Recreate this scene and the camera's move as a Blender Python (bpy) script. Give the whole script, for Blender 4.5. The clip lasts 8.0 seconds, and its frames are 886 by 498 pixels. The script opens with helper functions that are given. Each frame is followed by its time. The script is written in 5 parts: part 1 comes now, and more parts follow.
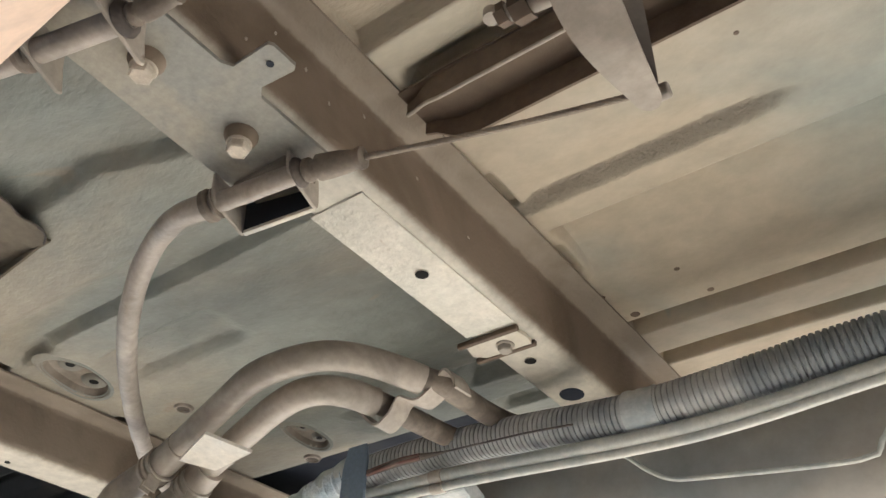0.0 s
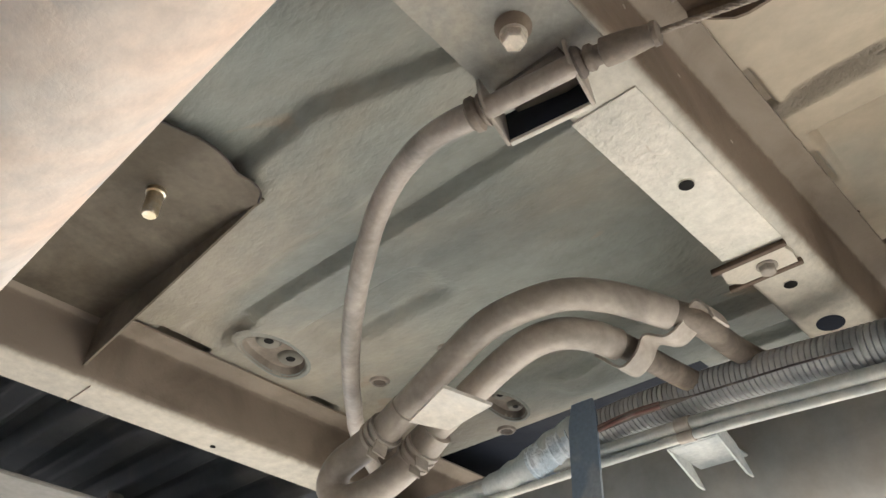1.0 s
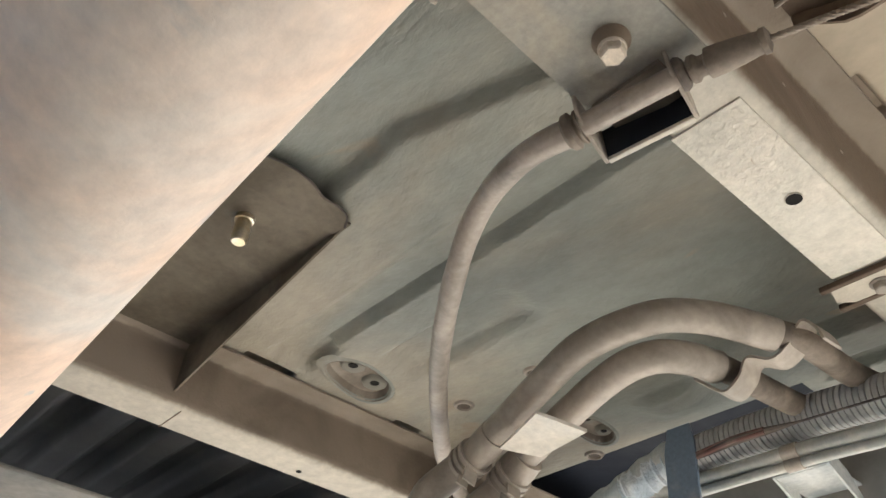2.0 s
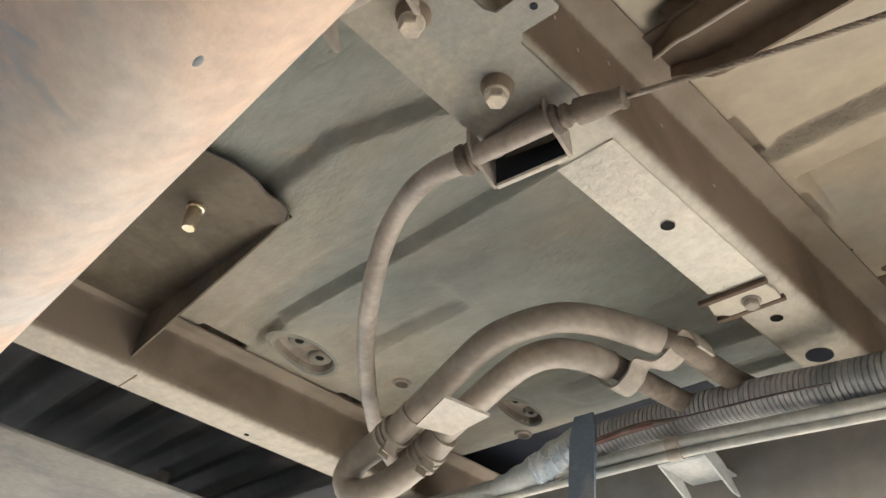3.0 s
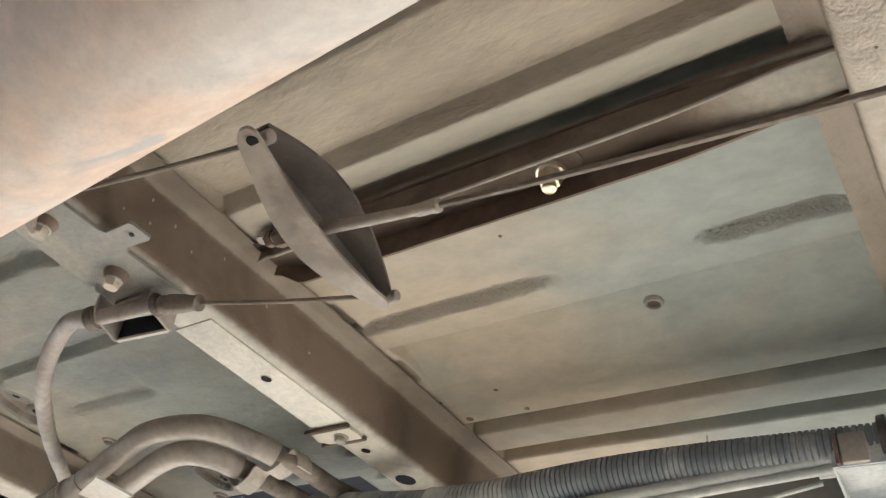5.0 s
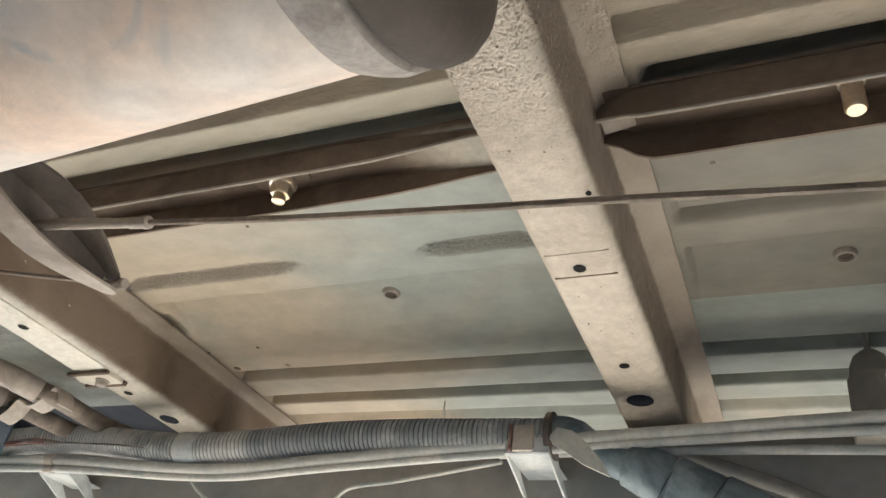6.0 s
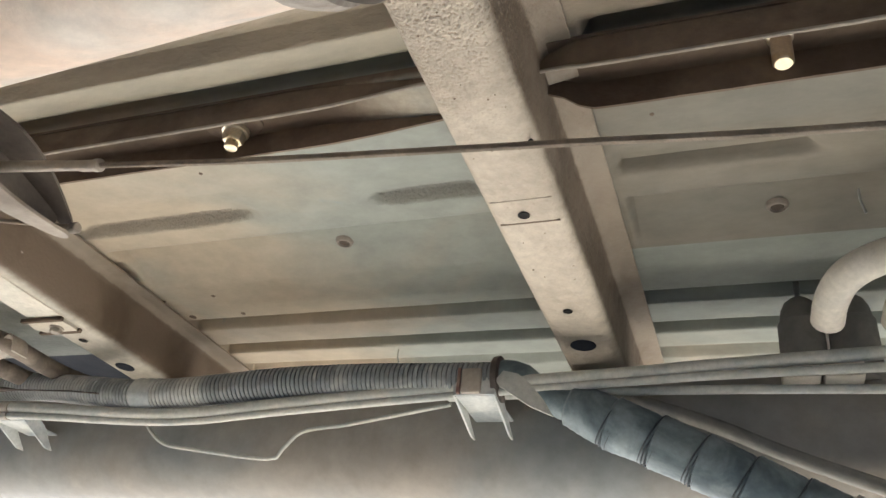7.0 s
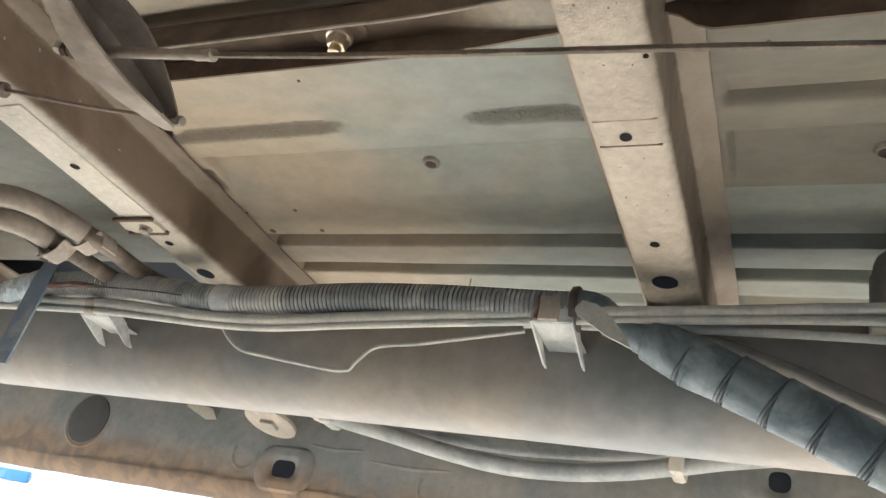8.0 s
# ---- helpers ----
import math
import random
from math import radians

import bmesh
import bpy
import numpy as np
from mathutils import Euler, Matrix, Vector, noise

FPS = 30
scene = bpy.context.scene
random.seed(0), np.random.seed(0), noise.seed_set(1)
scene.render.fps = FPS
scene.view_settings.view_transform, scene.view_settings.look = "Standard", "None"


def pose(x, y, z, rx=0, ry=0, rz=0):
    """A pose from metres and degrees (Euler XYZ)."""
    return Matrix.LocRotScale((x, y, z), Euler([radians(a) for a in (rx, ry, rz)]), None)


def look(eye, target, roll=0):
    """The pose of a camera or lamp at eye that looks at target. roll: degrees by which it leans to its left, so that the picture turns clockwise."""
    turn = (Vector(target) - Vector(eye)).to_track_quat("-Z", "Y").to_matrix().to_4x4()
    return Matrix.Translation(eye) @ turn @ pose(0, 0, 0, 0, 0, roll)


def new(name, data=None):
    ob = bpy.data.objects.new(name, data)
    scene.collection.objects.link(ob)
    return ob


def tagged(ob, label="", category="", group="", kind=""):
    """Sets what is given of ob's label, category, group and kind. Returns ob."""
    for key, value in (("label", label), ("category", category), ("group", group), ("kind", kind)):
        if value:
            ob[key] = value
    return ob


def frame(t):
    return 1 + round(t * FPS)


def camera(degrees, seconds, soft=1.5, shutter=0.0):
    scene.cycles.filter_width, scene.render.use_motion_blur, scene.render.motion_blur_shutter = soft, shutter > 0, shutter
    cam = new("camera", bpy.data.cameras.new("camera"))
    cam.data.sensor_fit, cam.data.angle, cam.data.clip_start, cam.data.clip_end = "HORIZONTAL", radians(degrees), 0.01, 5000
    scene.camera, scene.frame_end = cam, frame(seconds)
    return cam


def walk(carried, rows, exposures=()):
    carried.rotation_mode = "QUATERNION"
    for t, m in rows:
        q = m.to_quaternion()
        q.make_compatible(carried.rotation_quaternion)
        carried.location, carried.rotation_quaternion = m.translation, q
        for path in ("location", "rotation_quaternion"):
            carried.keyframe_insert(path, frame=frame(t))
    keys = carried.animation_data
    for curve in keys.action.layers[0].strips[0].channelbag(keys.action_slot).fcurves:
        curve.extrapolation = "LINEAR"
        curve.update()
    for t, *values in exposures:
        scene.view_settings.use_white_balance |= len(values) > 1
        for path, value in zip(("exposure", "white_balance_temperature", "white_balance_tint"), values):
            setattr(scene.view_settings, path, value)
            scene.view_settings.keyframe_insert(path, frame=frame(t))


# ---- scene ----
cam = camera(57.9, 8.0)
PATH = [
    (0, (0.062, 0.047, 0.279), (-0.886, 1.314, 1.502), 1.6),
    (0.5, (-0.004, 0.041, 0.272), (-1.022, 1.243, 1.504), 1.0),
    (1, (-0.089, 0.03, 0.26), (-1.197, 1.152, 1.49), 1.5),
    (1.2, (-0.113, 0.029, 0.279), (-1.254, 1.099, 1.525), 1.6),
    (2.3, (-0.1, 0.023, 0.257), (-1.32, 0.99, 1.513), 5.0),
    (2.5, (-0.069, 0.023, 0.249), (-1.291, 1.006, 1.489), 5.5),
    (3, (-0.008, 0.02, 0.25), (-1.239, 1.043, 1.45), 7.2),
    (3.5, (0.038, 0.012, 0.248), (-1.201, 1.042, 1.433), 9.7),
    (4, (0.132, 0.01, 0.249), (-1.056, 1.069, 1.46), 10.1),
    (4.5, (0.223, 0.011, 0.258), (-0.875, 1.131, 1.498), 10.9),
    (5, (0.326, -0.014, 0.264), (-0.664, 1.178, 1.528), 10.2),
    (5.2, (0.374, -0.033, 0.262), (-0.573, 1.188, 1.532), 10.4),
    (6.3, (0.503, -0.063, 0.316), (-0.212, 1.473, 1.379), 8.7),
    (6.5, (0.506, -0.067, 0.315), (-0.193, 1.48, 1.372), 8.3),
    (7, (0.505, -0.064, 0.287), (-0.182, 1.5, 1.327), 7.7),
    (7.5, (0.486, -0.061, 0.254), (-0.238, 1.526, 1.233), 9.7),
    (8, (0.473, -0.059, 0.252), (-0.34, 1.517, 1.174), 13.8),
]
walk(cam, [(t, look(eye, target, roll)) for t, eye, target, roll in PATH], exposures=((0, 2.98, 6500, 10), (1.0, 3.00, 6420, 10), (3.0, 2.93, 6680, 10), (4.0, 2.90, 6550, 10), (5.0, 2.97, 6450, 10), (6.3, 3.18, 6450, 10), (7.0, 3.11, 6500, 10), (8, 2.99, 6550, 10)))

# ---------------------------------------------------------------- world, sun
world = bpy.data.worlds.new("sky")
scene.world = world
world.use_nodes = True
wn = world.node_tree
sky = wn.nodes.new("ShaderNodeTexSky")
sky.sky_type = "NISHITA"
sky.sun_disc = False
SUN_EL, SUN_AZ = radians(34.5), radians(14)
sky.sun_elevation, sky.sun_rotation = SUN_EL, SUN_AZ
wn.links.new(sky.outputs[0], wn.nodes["Background"].inputs[0])
wn.nodes["Background"].inputs[1].default_value = 0.15

sun = new("sun", bpy.data.lights.new("sun", "SUN"))
sun.data.energy, sun.data.angle, sun.data.color = 5.0, radians(0.5), (1.0, 0.965, 0.92)
sun_dir = Vector((math.sin(SUN_AZ) * math.cos(SUN_EL), math.cos(SUN_AZ) * math.cos(SUN_EL), math.sin(SUN_EL)))
sun.matrix_world = look(sun_dir * 30, (0, 0, 0))


# ---------------------------------------------------------------- materials
def material(name, base, dust=(0.5, 0.42, 0.32), amount=0.5, rough=0.85, metal=0.0, scale=9.0,
             bump=0.25, grain=420.0, spot=None, spot_amount=0.0, stretch=(1, 1, 1), deep=0.0012, stains=(), pits=(), bands=(), rust=(), drift=(), grime=None):
    """Painted or bare surface under a film of dust: stains at two scales, grain and relief."""
    m = bpy.data.materials.new(name)
    m.use_nodes = True
    nt = m.node_tree
    n, l = nt.nodes, nt.links
    bsdf = n["Principled BSDF"]
    co = n.new("ShaderNodeTexCoord")
    mp = n.new("ShaderNodeMapping")
    mp.inputs["Scale"].default_value = stretch
    l.new(co.outputs["Object"], mp.inputs[0])

    def noise_tex(s, detail, dist=0.0, roughness=0.55):
        t = n.new("ShaderNodeTexNoise")
        t.inputs["Scale"].default_value, t.inputs["Detail"].default_value = s, detail
        t.inputs["Distortion"].default_value, t.inputs["Roughness"].default_value = dist, roughness
        l.new(mp.outputs[0], t.inputs["Vector"])
        return t.outputs["Fac"]

    def ramp(fac, a, b):
        r = n.new("ShaderNodeMapRange")
        r.interpolation_type = "SMOOTHSTEP"
        r.inputs["From Min"].default_value, r.inputs["From Max"].default_value = a, b
        l.new(fac, r.inputs["Value"])
        return r.outputs[0]

    def mix(fac, a, b):
        x = n.new("ShaderNodeMix")
        x.data_type = "RGBA"
        l.new(fac, x.inputs[0])
        for sock, v in ((x.inputs[6], a), (x.inputs[7], b)):
            if isinstance(v, tuple):
                sock.default_value = (*v, 1)
            else:
                l.new(v, sock)
        return x.outputs[2]

    def along(axis, wobble_scale, wobble):
        """Place along one axis, made uneven by noise."""
        sp = n.new("ShaderNodeSeparateXYZ")
        l.new(co.outputs["Object"], sp.inputs[0])
        add = n.new("ShaderNodeMath")
        add.operation = "MULTIPLY_ADD"
        l.new(noise_tex(wobble_scale, 6, 0.5, 0.65), add.inputs[0])
        add.inputs[1].default_value = wobble
        l.new(sp.outputs[axis], add.inputs[2])
        return add.outputs[0]

    mid = 0.5 + (0.5 - amount) * 0.5
    cloud = noise_tex(scale, 6, 0.6)
    if drift:  # dust lies thicker towards one end of the sheet
        add = n.new("ShaderNodeMath")
        add.operation = "ADD"
        l.new(cloud, add.inputs[0])
        shift = n.new("ShaderNodeMapRange")
        shift.inputs["From Min"].default_value, shift.inputs["From Max"].default_value = drift[0], drift[1]
        shift.inputs["To Min"].default_value, shift.inputs["To Max"].default_value = drift[2], drift[3]
        l.new(along(0, 6.0, 0.15), shift.inputs["Value"])
        l.new(shift.outputs[0], add.inputs[1])
        cloud = add.outputs[0]
    col = mix(ramp(cloud, mid - 0.13, mid + 0.13), base, dust)
    fine = noise_tex(scale * 11, 4, 0.0, 0.65)
    hs = n.new("ShaderNodeHueSaturation")
    l.new(col, hs.inputs["Color"])
    v = n.new("ShaderNodeMapRange")
    v.inputs["From Min"].default_value, v.inputs["From Max"].default_value = 0.25, 0.75
    v.inputs["To Min"].default_value, v.inputs["To Max"].default_value = 0.84, 1.14
    l.new(fine, v.inputs["Value"])
    l.new(v.outputs[0], hs.inputs["Value"])
    col = hs.outputs[0]
    if spot:
        col = mix(ramp(noise_tex(scale * 2.3, 5, 1.0), 0.72 - spot_amount * 0.4, 0.78 - spot_amount * 0.3), col, spot)
    for dark, light, lo, hi in bands:  # brown tone from one height upwards: road dirt and painted shade
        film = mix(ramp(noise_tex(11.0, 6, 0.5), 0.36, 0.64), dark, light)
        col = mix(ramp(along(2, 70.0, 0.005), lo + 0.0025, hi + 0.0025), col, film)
    if rust:  # rust creeping up from the lower edge, thicker towards one end
        left = n.new("ShaderNodeMath")
        left.operation = "MULTIPLY_ADD"
        l.new(along(0, 5.0, 0.5), left.inputs[0])
        left.inputs[1].default_value = rust[2]
        l.new(along(2, 17.0, 0.09), left.inputs[2])
        patch = ramp(left.outputs[0], rust[1] + 0.06, rust[0] + 0.06)
        tone = mix(ramp(noise_tex(24.0, 6, 0.8), 0.38, 0.66), (0.185, 0.135, 0.10), (0.285, 0.20, 0.13))
        col = mix(patch, col, tone)
    if grime:  # darker tone in the low parts of the dimpled coat
        held = n.new("ShaderNodeMath")
        held.operation = "MULTIPLY"
        l.new(ramp(noise_tex(grain, 0.8, 0.0), 0.44, 0.30), held.inputs[0])
        l.new(ramp(along(1, 14.0, 0.16), pits[0] + 0.08, pits[1] + 0.08), held.inputs[1])
        col = mix(held.outputs[0], col, grime)
    stain_mask = None
    if stains:
        sep = n.new("ShaderNodeSeparateXYZ")
        l.new(co.outputs["Object"], sep.inputs[0])
        wob = noise_tex(62.0, 6, 0.8, 0.7)

        def math_node(op, a, b):
            q = n.new("ShaderNodeMath")
            q.operation = op
            for sock, v in zip(q.inputs, (a, b)):
                if isinstance(v, (int, float)):
                    sock.default_value = v
                else:
                    l.new(v, sock)
            return q.outputs[0]

        for x0, x1, y0, half in stains:
            dx = math_node("DIVIDE", math_node("ABSOLUTE", math_node("SUBTRACT", sep.outputs[0], (x0 + x1) / 2), 0), (x1 - x0) / 2)
            dy = math_node("DIVIDE", math_node("ABSOLUTE", math_node("SUBTRACT", sep.outputs[1], y0), 0), half)
            d = math_node("ADD", math_node("POWER", dx, 7.0), math_node("MULTIPLY", dy, dy))
            d = math_node("ADD", d, math_node("MULTIPLY", math_node("SUBTRACT", wob, 0.5), 2.4))
            one = ramp(d, 1.7, 0.1)
            stain_mask = one if stain_mask is None else math_node("MAXIMUM", stain_mask, one)
        col = mix(math_node("MULTIPLY", stain_mask, 0.55), col, (0.19, 0.17, 0.14))
    l.new(col, bsdf.inputs["Base Color"])
    bsdf.inputs["Roughness"].default_value, bsdf.inputs["Metallic"].default_value = rough, metal
    bsdf.inputs["Specular IOR Level"].default_value = 0.3
    if bump:
        b = n.new("ShaderNodeBump")
        b.inputs["Strength"].default_value, b.inputs["Distance"].default_value = bump, deep
        fine_h = noise_tex(grain, 0.8, 0.0) if pits else noise_tex(grain, 3, 0.3)
        if pits:  # sprayed coat: dimpled up to one place along y, smooth beyond
            mul = n.new("ShaderNodeMath")
            mul.operation = "MULTIPLY"
            l.new(fine_h, mul.inputs[0])
            l.new(ramp(along(1, 14.0, 0.16), pits[0] + 0.08, pits[1] + 0.08), mul.inputs[1])
            fine_h = mul.outputs[0]
        l.new(fine_h, b.inputs["Height"])
        b2 = n.new("ShaderNodeBump")
        b2.inputs["Strength"].default_value, b2.inputs["Distance"].default_value = bump * 0.6, deep * 2.2
        l.new(noise_tex(grain * 0.16, 3), b2.inputs["Height"])
        l.new(b2.outputs[0], b.inputs["Normal"])
        if stains:
            b3 = n.new("ShaderNodeBump")
            b3.inputs["Strength"].default_value, b3.inputs["Distance"].default_value = 1.0, 0.0045
            l.new(math_node("MULTIPLY", stain_mask, noise_tex(400.0, 4, 0.3)), b3.inputs["Height"])
            l.new(b3.outputs[0], b2.inputs["Normal"])
        l.new(b.outputs[0], bsdf.inputs["Normal"])
    return m


PAN = material("floor_pan_paint", (0.325, 0.345, 0.305), (0.47, 0.398, 0.298), 0.5, 0.5, 0, 3.0, 0.2, 300, (0.295, 0.34, 0.33), 0.16, stretch=(0.8, 1.1, 1), stains=((-0.30, 0.020, 0.513, 0.0085), (0.170, 0.45, 0.513, 0.0085)), drift=(0.02, 0.31, 0.15, -0.15))
PANGREY = material("grey_green_floor_paint", (0.245, 0.258, 0.230), (0.355, 0.318, 0.252), 0.56, 0.5, 0, 4.0, 0.75, 170, (0.33, 0.275, 0.21), 0.24, deep=0.0020, stretch=(0.6, 1.2, 1), drift=(-0.85, -0.35, 0.10, -0.08))
# near-black colour imitates the shade over the rearmost floor bay
PANDARK = material("shade_dark_sheet", (0.05, 0.055, 0.062), (0.09, 0.088, 0.085), 0.4, 0.6, 0, 3.5, 0.2, 300)
# darker copy of the floor paint, for the front bay up to y 0.638
PANMID = material("darker_beige_grey_copy", (0.222, 0.210, 0.176), (0.282, 0.248, 0.197), 0.4, 0.6, 0, 3.5, 0.2, 300, stretch=(0.6, 1.2, 1))
PANROUGH = material("undercoated_floor", (0.375, 0.318, 0.242), (0.485, 0.418, 0.318), 0.5, 0.6, 0, 5.0, 0.8, 170, deep=0.0026, stretch=(0.4, 1, 1))
# greenish undercoat, lightened to make up for light the channel wall blocks
PALEPAN = material("lightened_greenish_undercoat", (0.46, 0.435, 0.35), (0.57, 0.515, 0.405), 0.5, 0.6, 0, 4.0, 0.6, 200, deep=0.0014, stretch=(0.4, 1, 1))
BEAM = material("beam_paint", (0.46, 0.425, 0.355), (0.56, 0.51, 0.42), 0.6, 0.65, 0, 8.0, 0.5, 200, (0.30, 0.21, 0.14), 0.04, deep=0.0016)
CREAM = material("cream_orange_peel_coat", (0.58, 0.55, 0.47), (0.65, 0.60, 0.51), 0.5, 0.55, 0, 12.0, 1.0, 200, (0.46, 0.36, 0.26), 0.10, deep=0.0017)
# near-black that stands in for the unlit inside of holes
HOLE = material("unlit_hole_black", (0.006, 0.005, 0.004), (0.010, 0.009, 0.008), 0.5, 0.9, 0, 9.0, 0)
BEAMSIDE = material("beam_side_brown", (0.185, 0.14, 0.10), (0.225, 0.175, 0.13), 0.5, 0.75, 0, 9.0, 0.3, 260, (0.40, 0.34, 0.27), 0.03)
# brown bands hold side dirt and the shade of the upright sides
MIDBEAM = material("cream_beam_coat_shaded_sides", (0.47, 0.435, 0.365), (0.57, 0.525, 0.435), 0.5, 0.6, 0, 10.0, 0.5, 210, (0.36, 0.29, 0.22), 0.05, deep=0.0016,
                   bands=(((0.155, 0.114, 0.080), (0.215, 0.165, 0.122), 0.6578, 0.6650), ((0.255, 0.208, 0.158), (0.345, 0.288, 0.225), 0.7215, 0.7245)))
REARBEAM = material("beige_beam_dust_shaded_sides", (0.46, 0.425, 0.355), (0.56, 0.51, 0.42), 0.6, 0.65, 0, 8.0, 0.5, 200, deep=0.0016,
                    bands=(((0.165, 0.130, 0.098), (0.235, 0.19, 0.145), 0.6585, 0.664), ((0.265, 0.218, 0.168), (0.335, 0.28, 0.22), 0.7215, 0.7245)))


# dark steel tone with shade put into the colour
WEB = material("shaded_brown_steel", (0.12, 0.10, 0.085), (0.20, 0.17, 0.14), 0.5, 0.7, 0, 12.0, 0.2, 300)
# side band darkened further to imitate the shaded side of the front beam
COAT = material("stone_chip_coat_shaded_sides", (0.46, 0.40, 0.32), (0.56, 0.495, 0.40), 0.5, 0.6, 0, 10.0, 1.0, 400, deep=0.0030, pits=(0.40, 0.16), grime=(0.33, 0.265, 0.20),
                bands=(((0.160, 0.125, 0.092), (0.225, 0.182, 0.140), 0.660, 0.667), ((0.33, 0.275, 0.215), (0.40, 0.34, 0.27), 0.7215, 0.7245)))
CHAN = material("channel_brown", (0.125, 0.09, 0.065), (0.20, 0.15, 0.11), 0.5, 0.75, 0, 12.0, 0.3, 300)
# pale low end imitates the lit patch near the beam
CHANTOP = material("channel_top_lit_end", (0.33, 0.34, 0.30), (0.42, 0.375, 0.30), 0.5, 0.7, 0, 12.0, 0.3, 300,
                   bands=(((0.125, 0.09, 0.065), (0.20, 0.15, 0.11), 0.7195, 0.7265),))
SHAFT = material("shaft_dust", (0.77, 0.70, 0.615), (0.84, 0.625, 0.475), 0.5, 0.6, 0, 7.0, 0.12, 500, (0.60, 0.555, 0.50), 0.22, drift=(-0.5, 0.35, 0.17, -0.02))
YOKE = material("yoke_metal", (0.070, 0.055, 0.042), (0.120, 0.096, 0.076), 0.5, 0.7, 0, 12.0, 0.4, 260)
WELD = material("pale_weld", (0.23, 0.195, 0.165), (0.42, 0.375, 0.325), 0.5, 0.6, 0, 30.0, 0.7, 120, deep=0.002)
HOSE = material("dusty_rubber", (0.25, 0.218, 0.183), (0.41, 0.36, 0.302), 0.6, 0.45, 0, 10.0, 0.12, 500)
CABLE = material("dusty_cable_jacket", (0.22, 0.192, 0.163), (0.38, 0.33, 0.28), 0.55, 0.45, 0, 18.0, 0.12, 500)
WIRE = material("dull_twisted_steel", (0.20, 0.165, 0.13), (0.30, 0.25, 0.20), 0.5, 0.6, 0.2, 30.0, 0.1, 500)
DARKRUB = material("dark_rubber", (0.06, 0.05, 0.045), (0.17, 0.14, 0.115), 0.4, 0.65, 0, 25.0, 0.2, 400)
BOOT = material("brown_dusty_rubber", (0.12, 0.098, 0.078), (0.235, 0.195, 0.155), 0.5, 0.65, 0, 25.0, 0.2, 400)
STRAP = material("pale_painted_steel", (0.55, 0.52, 0.455), (0.60, 0.55, 0.46), 0.5, 0.5, 0, 14.0, 0.12, 400, (0.34, 0.26, 0.19), 0.03)
LEAFST = material("beige_dusty_steel", (0.32, 0.285, 0.24), (0.42, 0.37, 0.31), 0.5, 0.6, 0, 14.0, 0.12, 400, (0.24, 0.19, 0.15), 0.05)
LEAFEQ = material("brown_dusted_leaf", (0.19, 0.155, 0.12), (0.36, 0.31, 0.255), 0.5, 0.6, 0, 9.0, 0.12, 400, (0.24, 0.19, 0.15), 0.05)
PLATE = material("grey_plate", (0.30, 0.295, 0.265), (0.38, 0.345, 0.28), 0.45, 0.65, 0, 16.0, 0.3, 300, (0.18, 0.14, 0.1), 0.06)
ZINC = material("yellow_zinc", (0.72, 0.60, 0.40), (0.8, 0.74, 0.62), 0.5, 0.28, 0.9, 40.0, 0.05, 300)
STEEL = material("bright_steel", (0.62, 0.58, 0.52), (0.5, 0.44, 0.37), 0.35, 0.4, 0.6, 40.0, 0.1, 300)
BOLT = material("dusty_bolt", (0.50, 0.44, 0.36), (0.62, 0.54, 0.43), 0.5, 0.7, 0.1, 40.0, 0.2, 400)
LOOM = material("grey_corrugated_plastic", (0.205, 0.225, 0.232), (0.43, 0.435, 0.415), 0.5, 0.5, 0, 16.0, 0.1, 400, drift=(-0.25, 0.12, 0.12, -0.10))
HOSEGREY = material("blue_grey_hose", (0.27, 0.29, 0.288), (0.40, 0.41, 0.39), 0.5, 0.5, 0, 14.0, 0.08, 400)
LINE = material("grey_coated_line", (0.40, 0.415, 0.385), (0.53, 0.52, 0.465), 0.55, 0.5, 0, 18.0, 0.08, 400)
TAPE = material("blue_grey_tape", (0.075, 0.105, 0.12), (0.205, 0.25, 0.262), 0.5, 0.42, 0, 16.0, 0.12, 220)
THREAD = material("dark_binding_thread", (0.045, 0.058, 0.068), (0.08, 0.095, 0.105), 0.5, 0.7, 0, 40.0, 0.1, 300)
TAPELIGHT = material("faded_tape", (0.34, 0.37, 0.375), (0.55, 0.56, 0.53), 0.5, 0.6, 0, 22.0, 0.25, 200)
CRUMPLE = material("bluish_white_tape", (0.42, 0.50, 0.56), (0.66, 0.70, 0.72), 0.5, 0.4, 0, 30.0, 1.0, 90, deep=0.004)
RED = material("red_band", (0.17, 0.085, 0.07), (0.26, 0.19, 0.16), 0.4, 0.7, 0, 40.0, 0.1, 300)
RAIL = material("rail_dusty", (0.222, 0.232, 0.228), (0.325, 0.292, 0.252), 0.5, 0.45, 0, 3.2, 0.08, 300, (0.36, 0.30, 0.235), 0.05)
SILL = material("rusty_sill", (0.205, 0.215, 0.21), (0.285, 0.27, 0.24), 0.5, 0.5, 0, 6.0, 0.25, 220, (0.27, 0.225, 0.18), 0.06, rust=(0.445, 0.505, 0.040))

TANK = material("grey_tank", (0.19, 0.187, 0.175), (0.26, 0.245, 0.215), 0.5, 0.7, 0, 8.0, 0.15, 300)
# near-black navy that puts deep shade into the colour
UPPER = material("deep_shade_navy", (0.012, 0.016, 0.026), (0.03, 0.034, 0.042), 0.4, 0.7, 0, 6.0, 0.2, 200)
PLASTIC = material("blue_grey_clip_plastic", (0.17, 0.22, 0.28), (0.29, 0.32, 0.34), 0.4, 0.5, 0, 25.0, 0.1, 300)
BODY = material("van_body_paint", (0.62, 0.62, 0.60), (0.55, 0.52, 0.46), 0.3, 0.4, 0, 3.0, 0.03, 100)
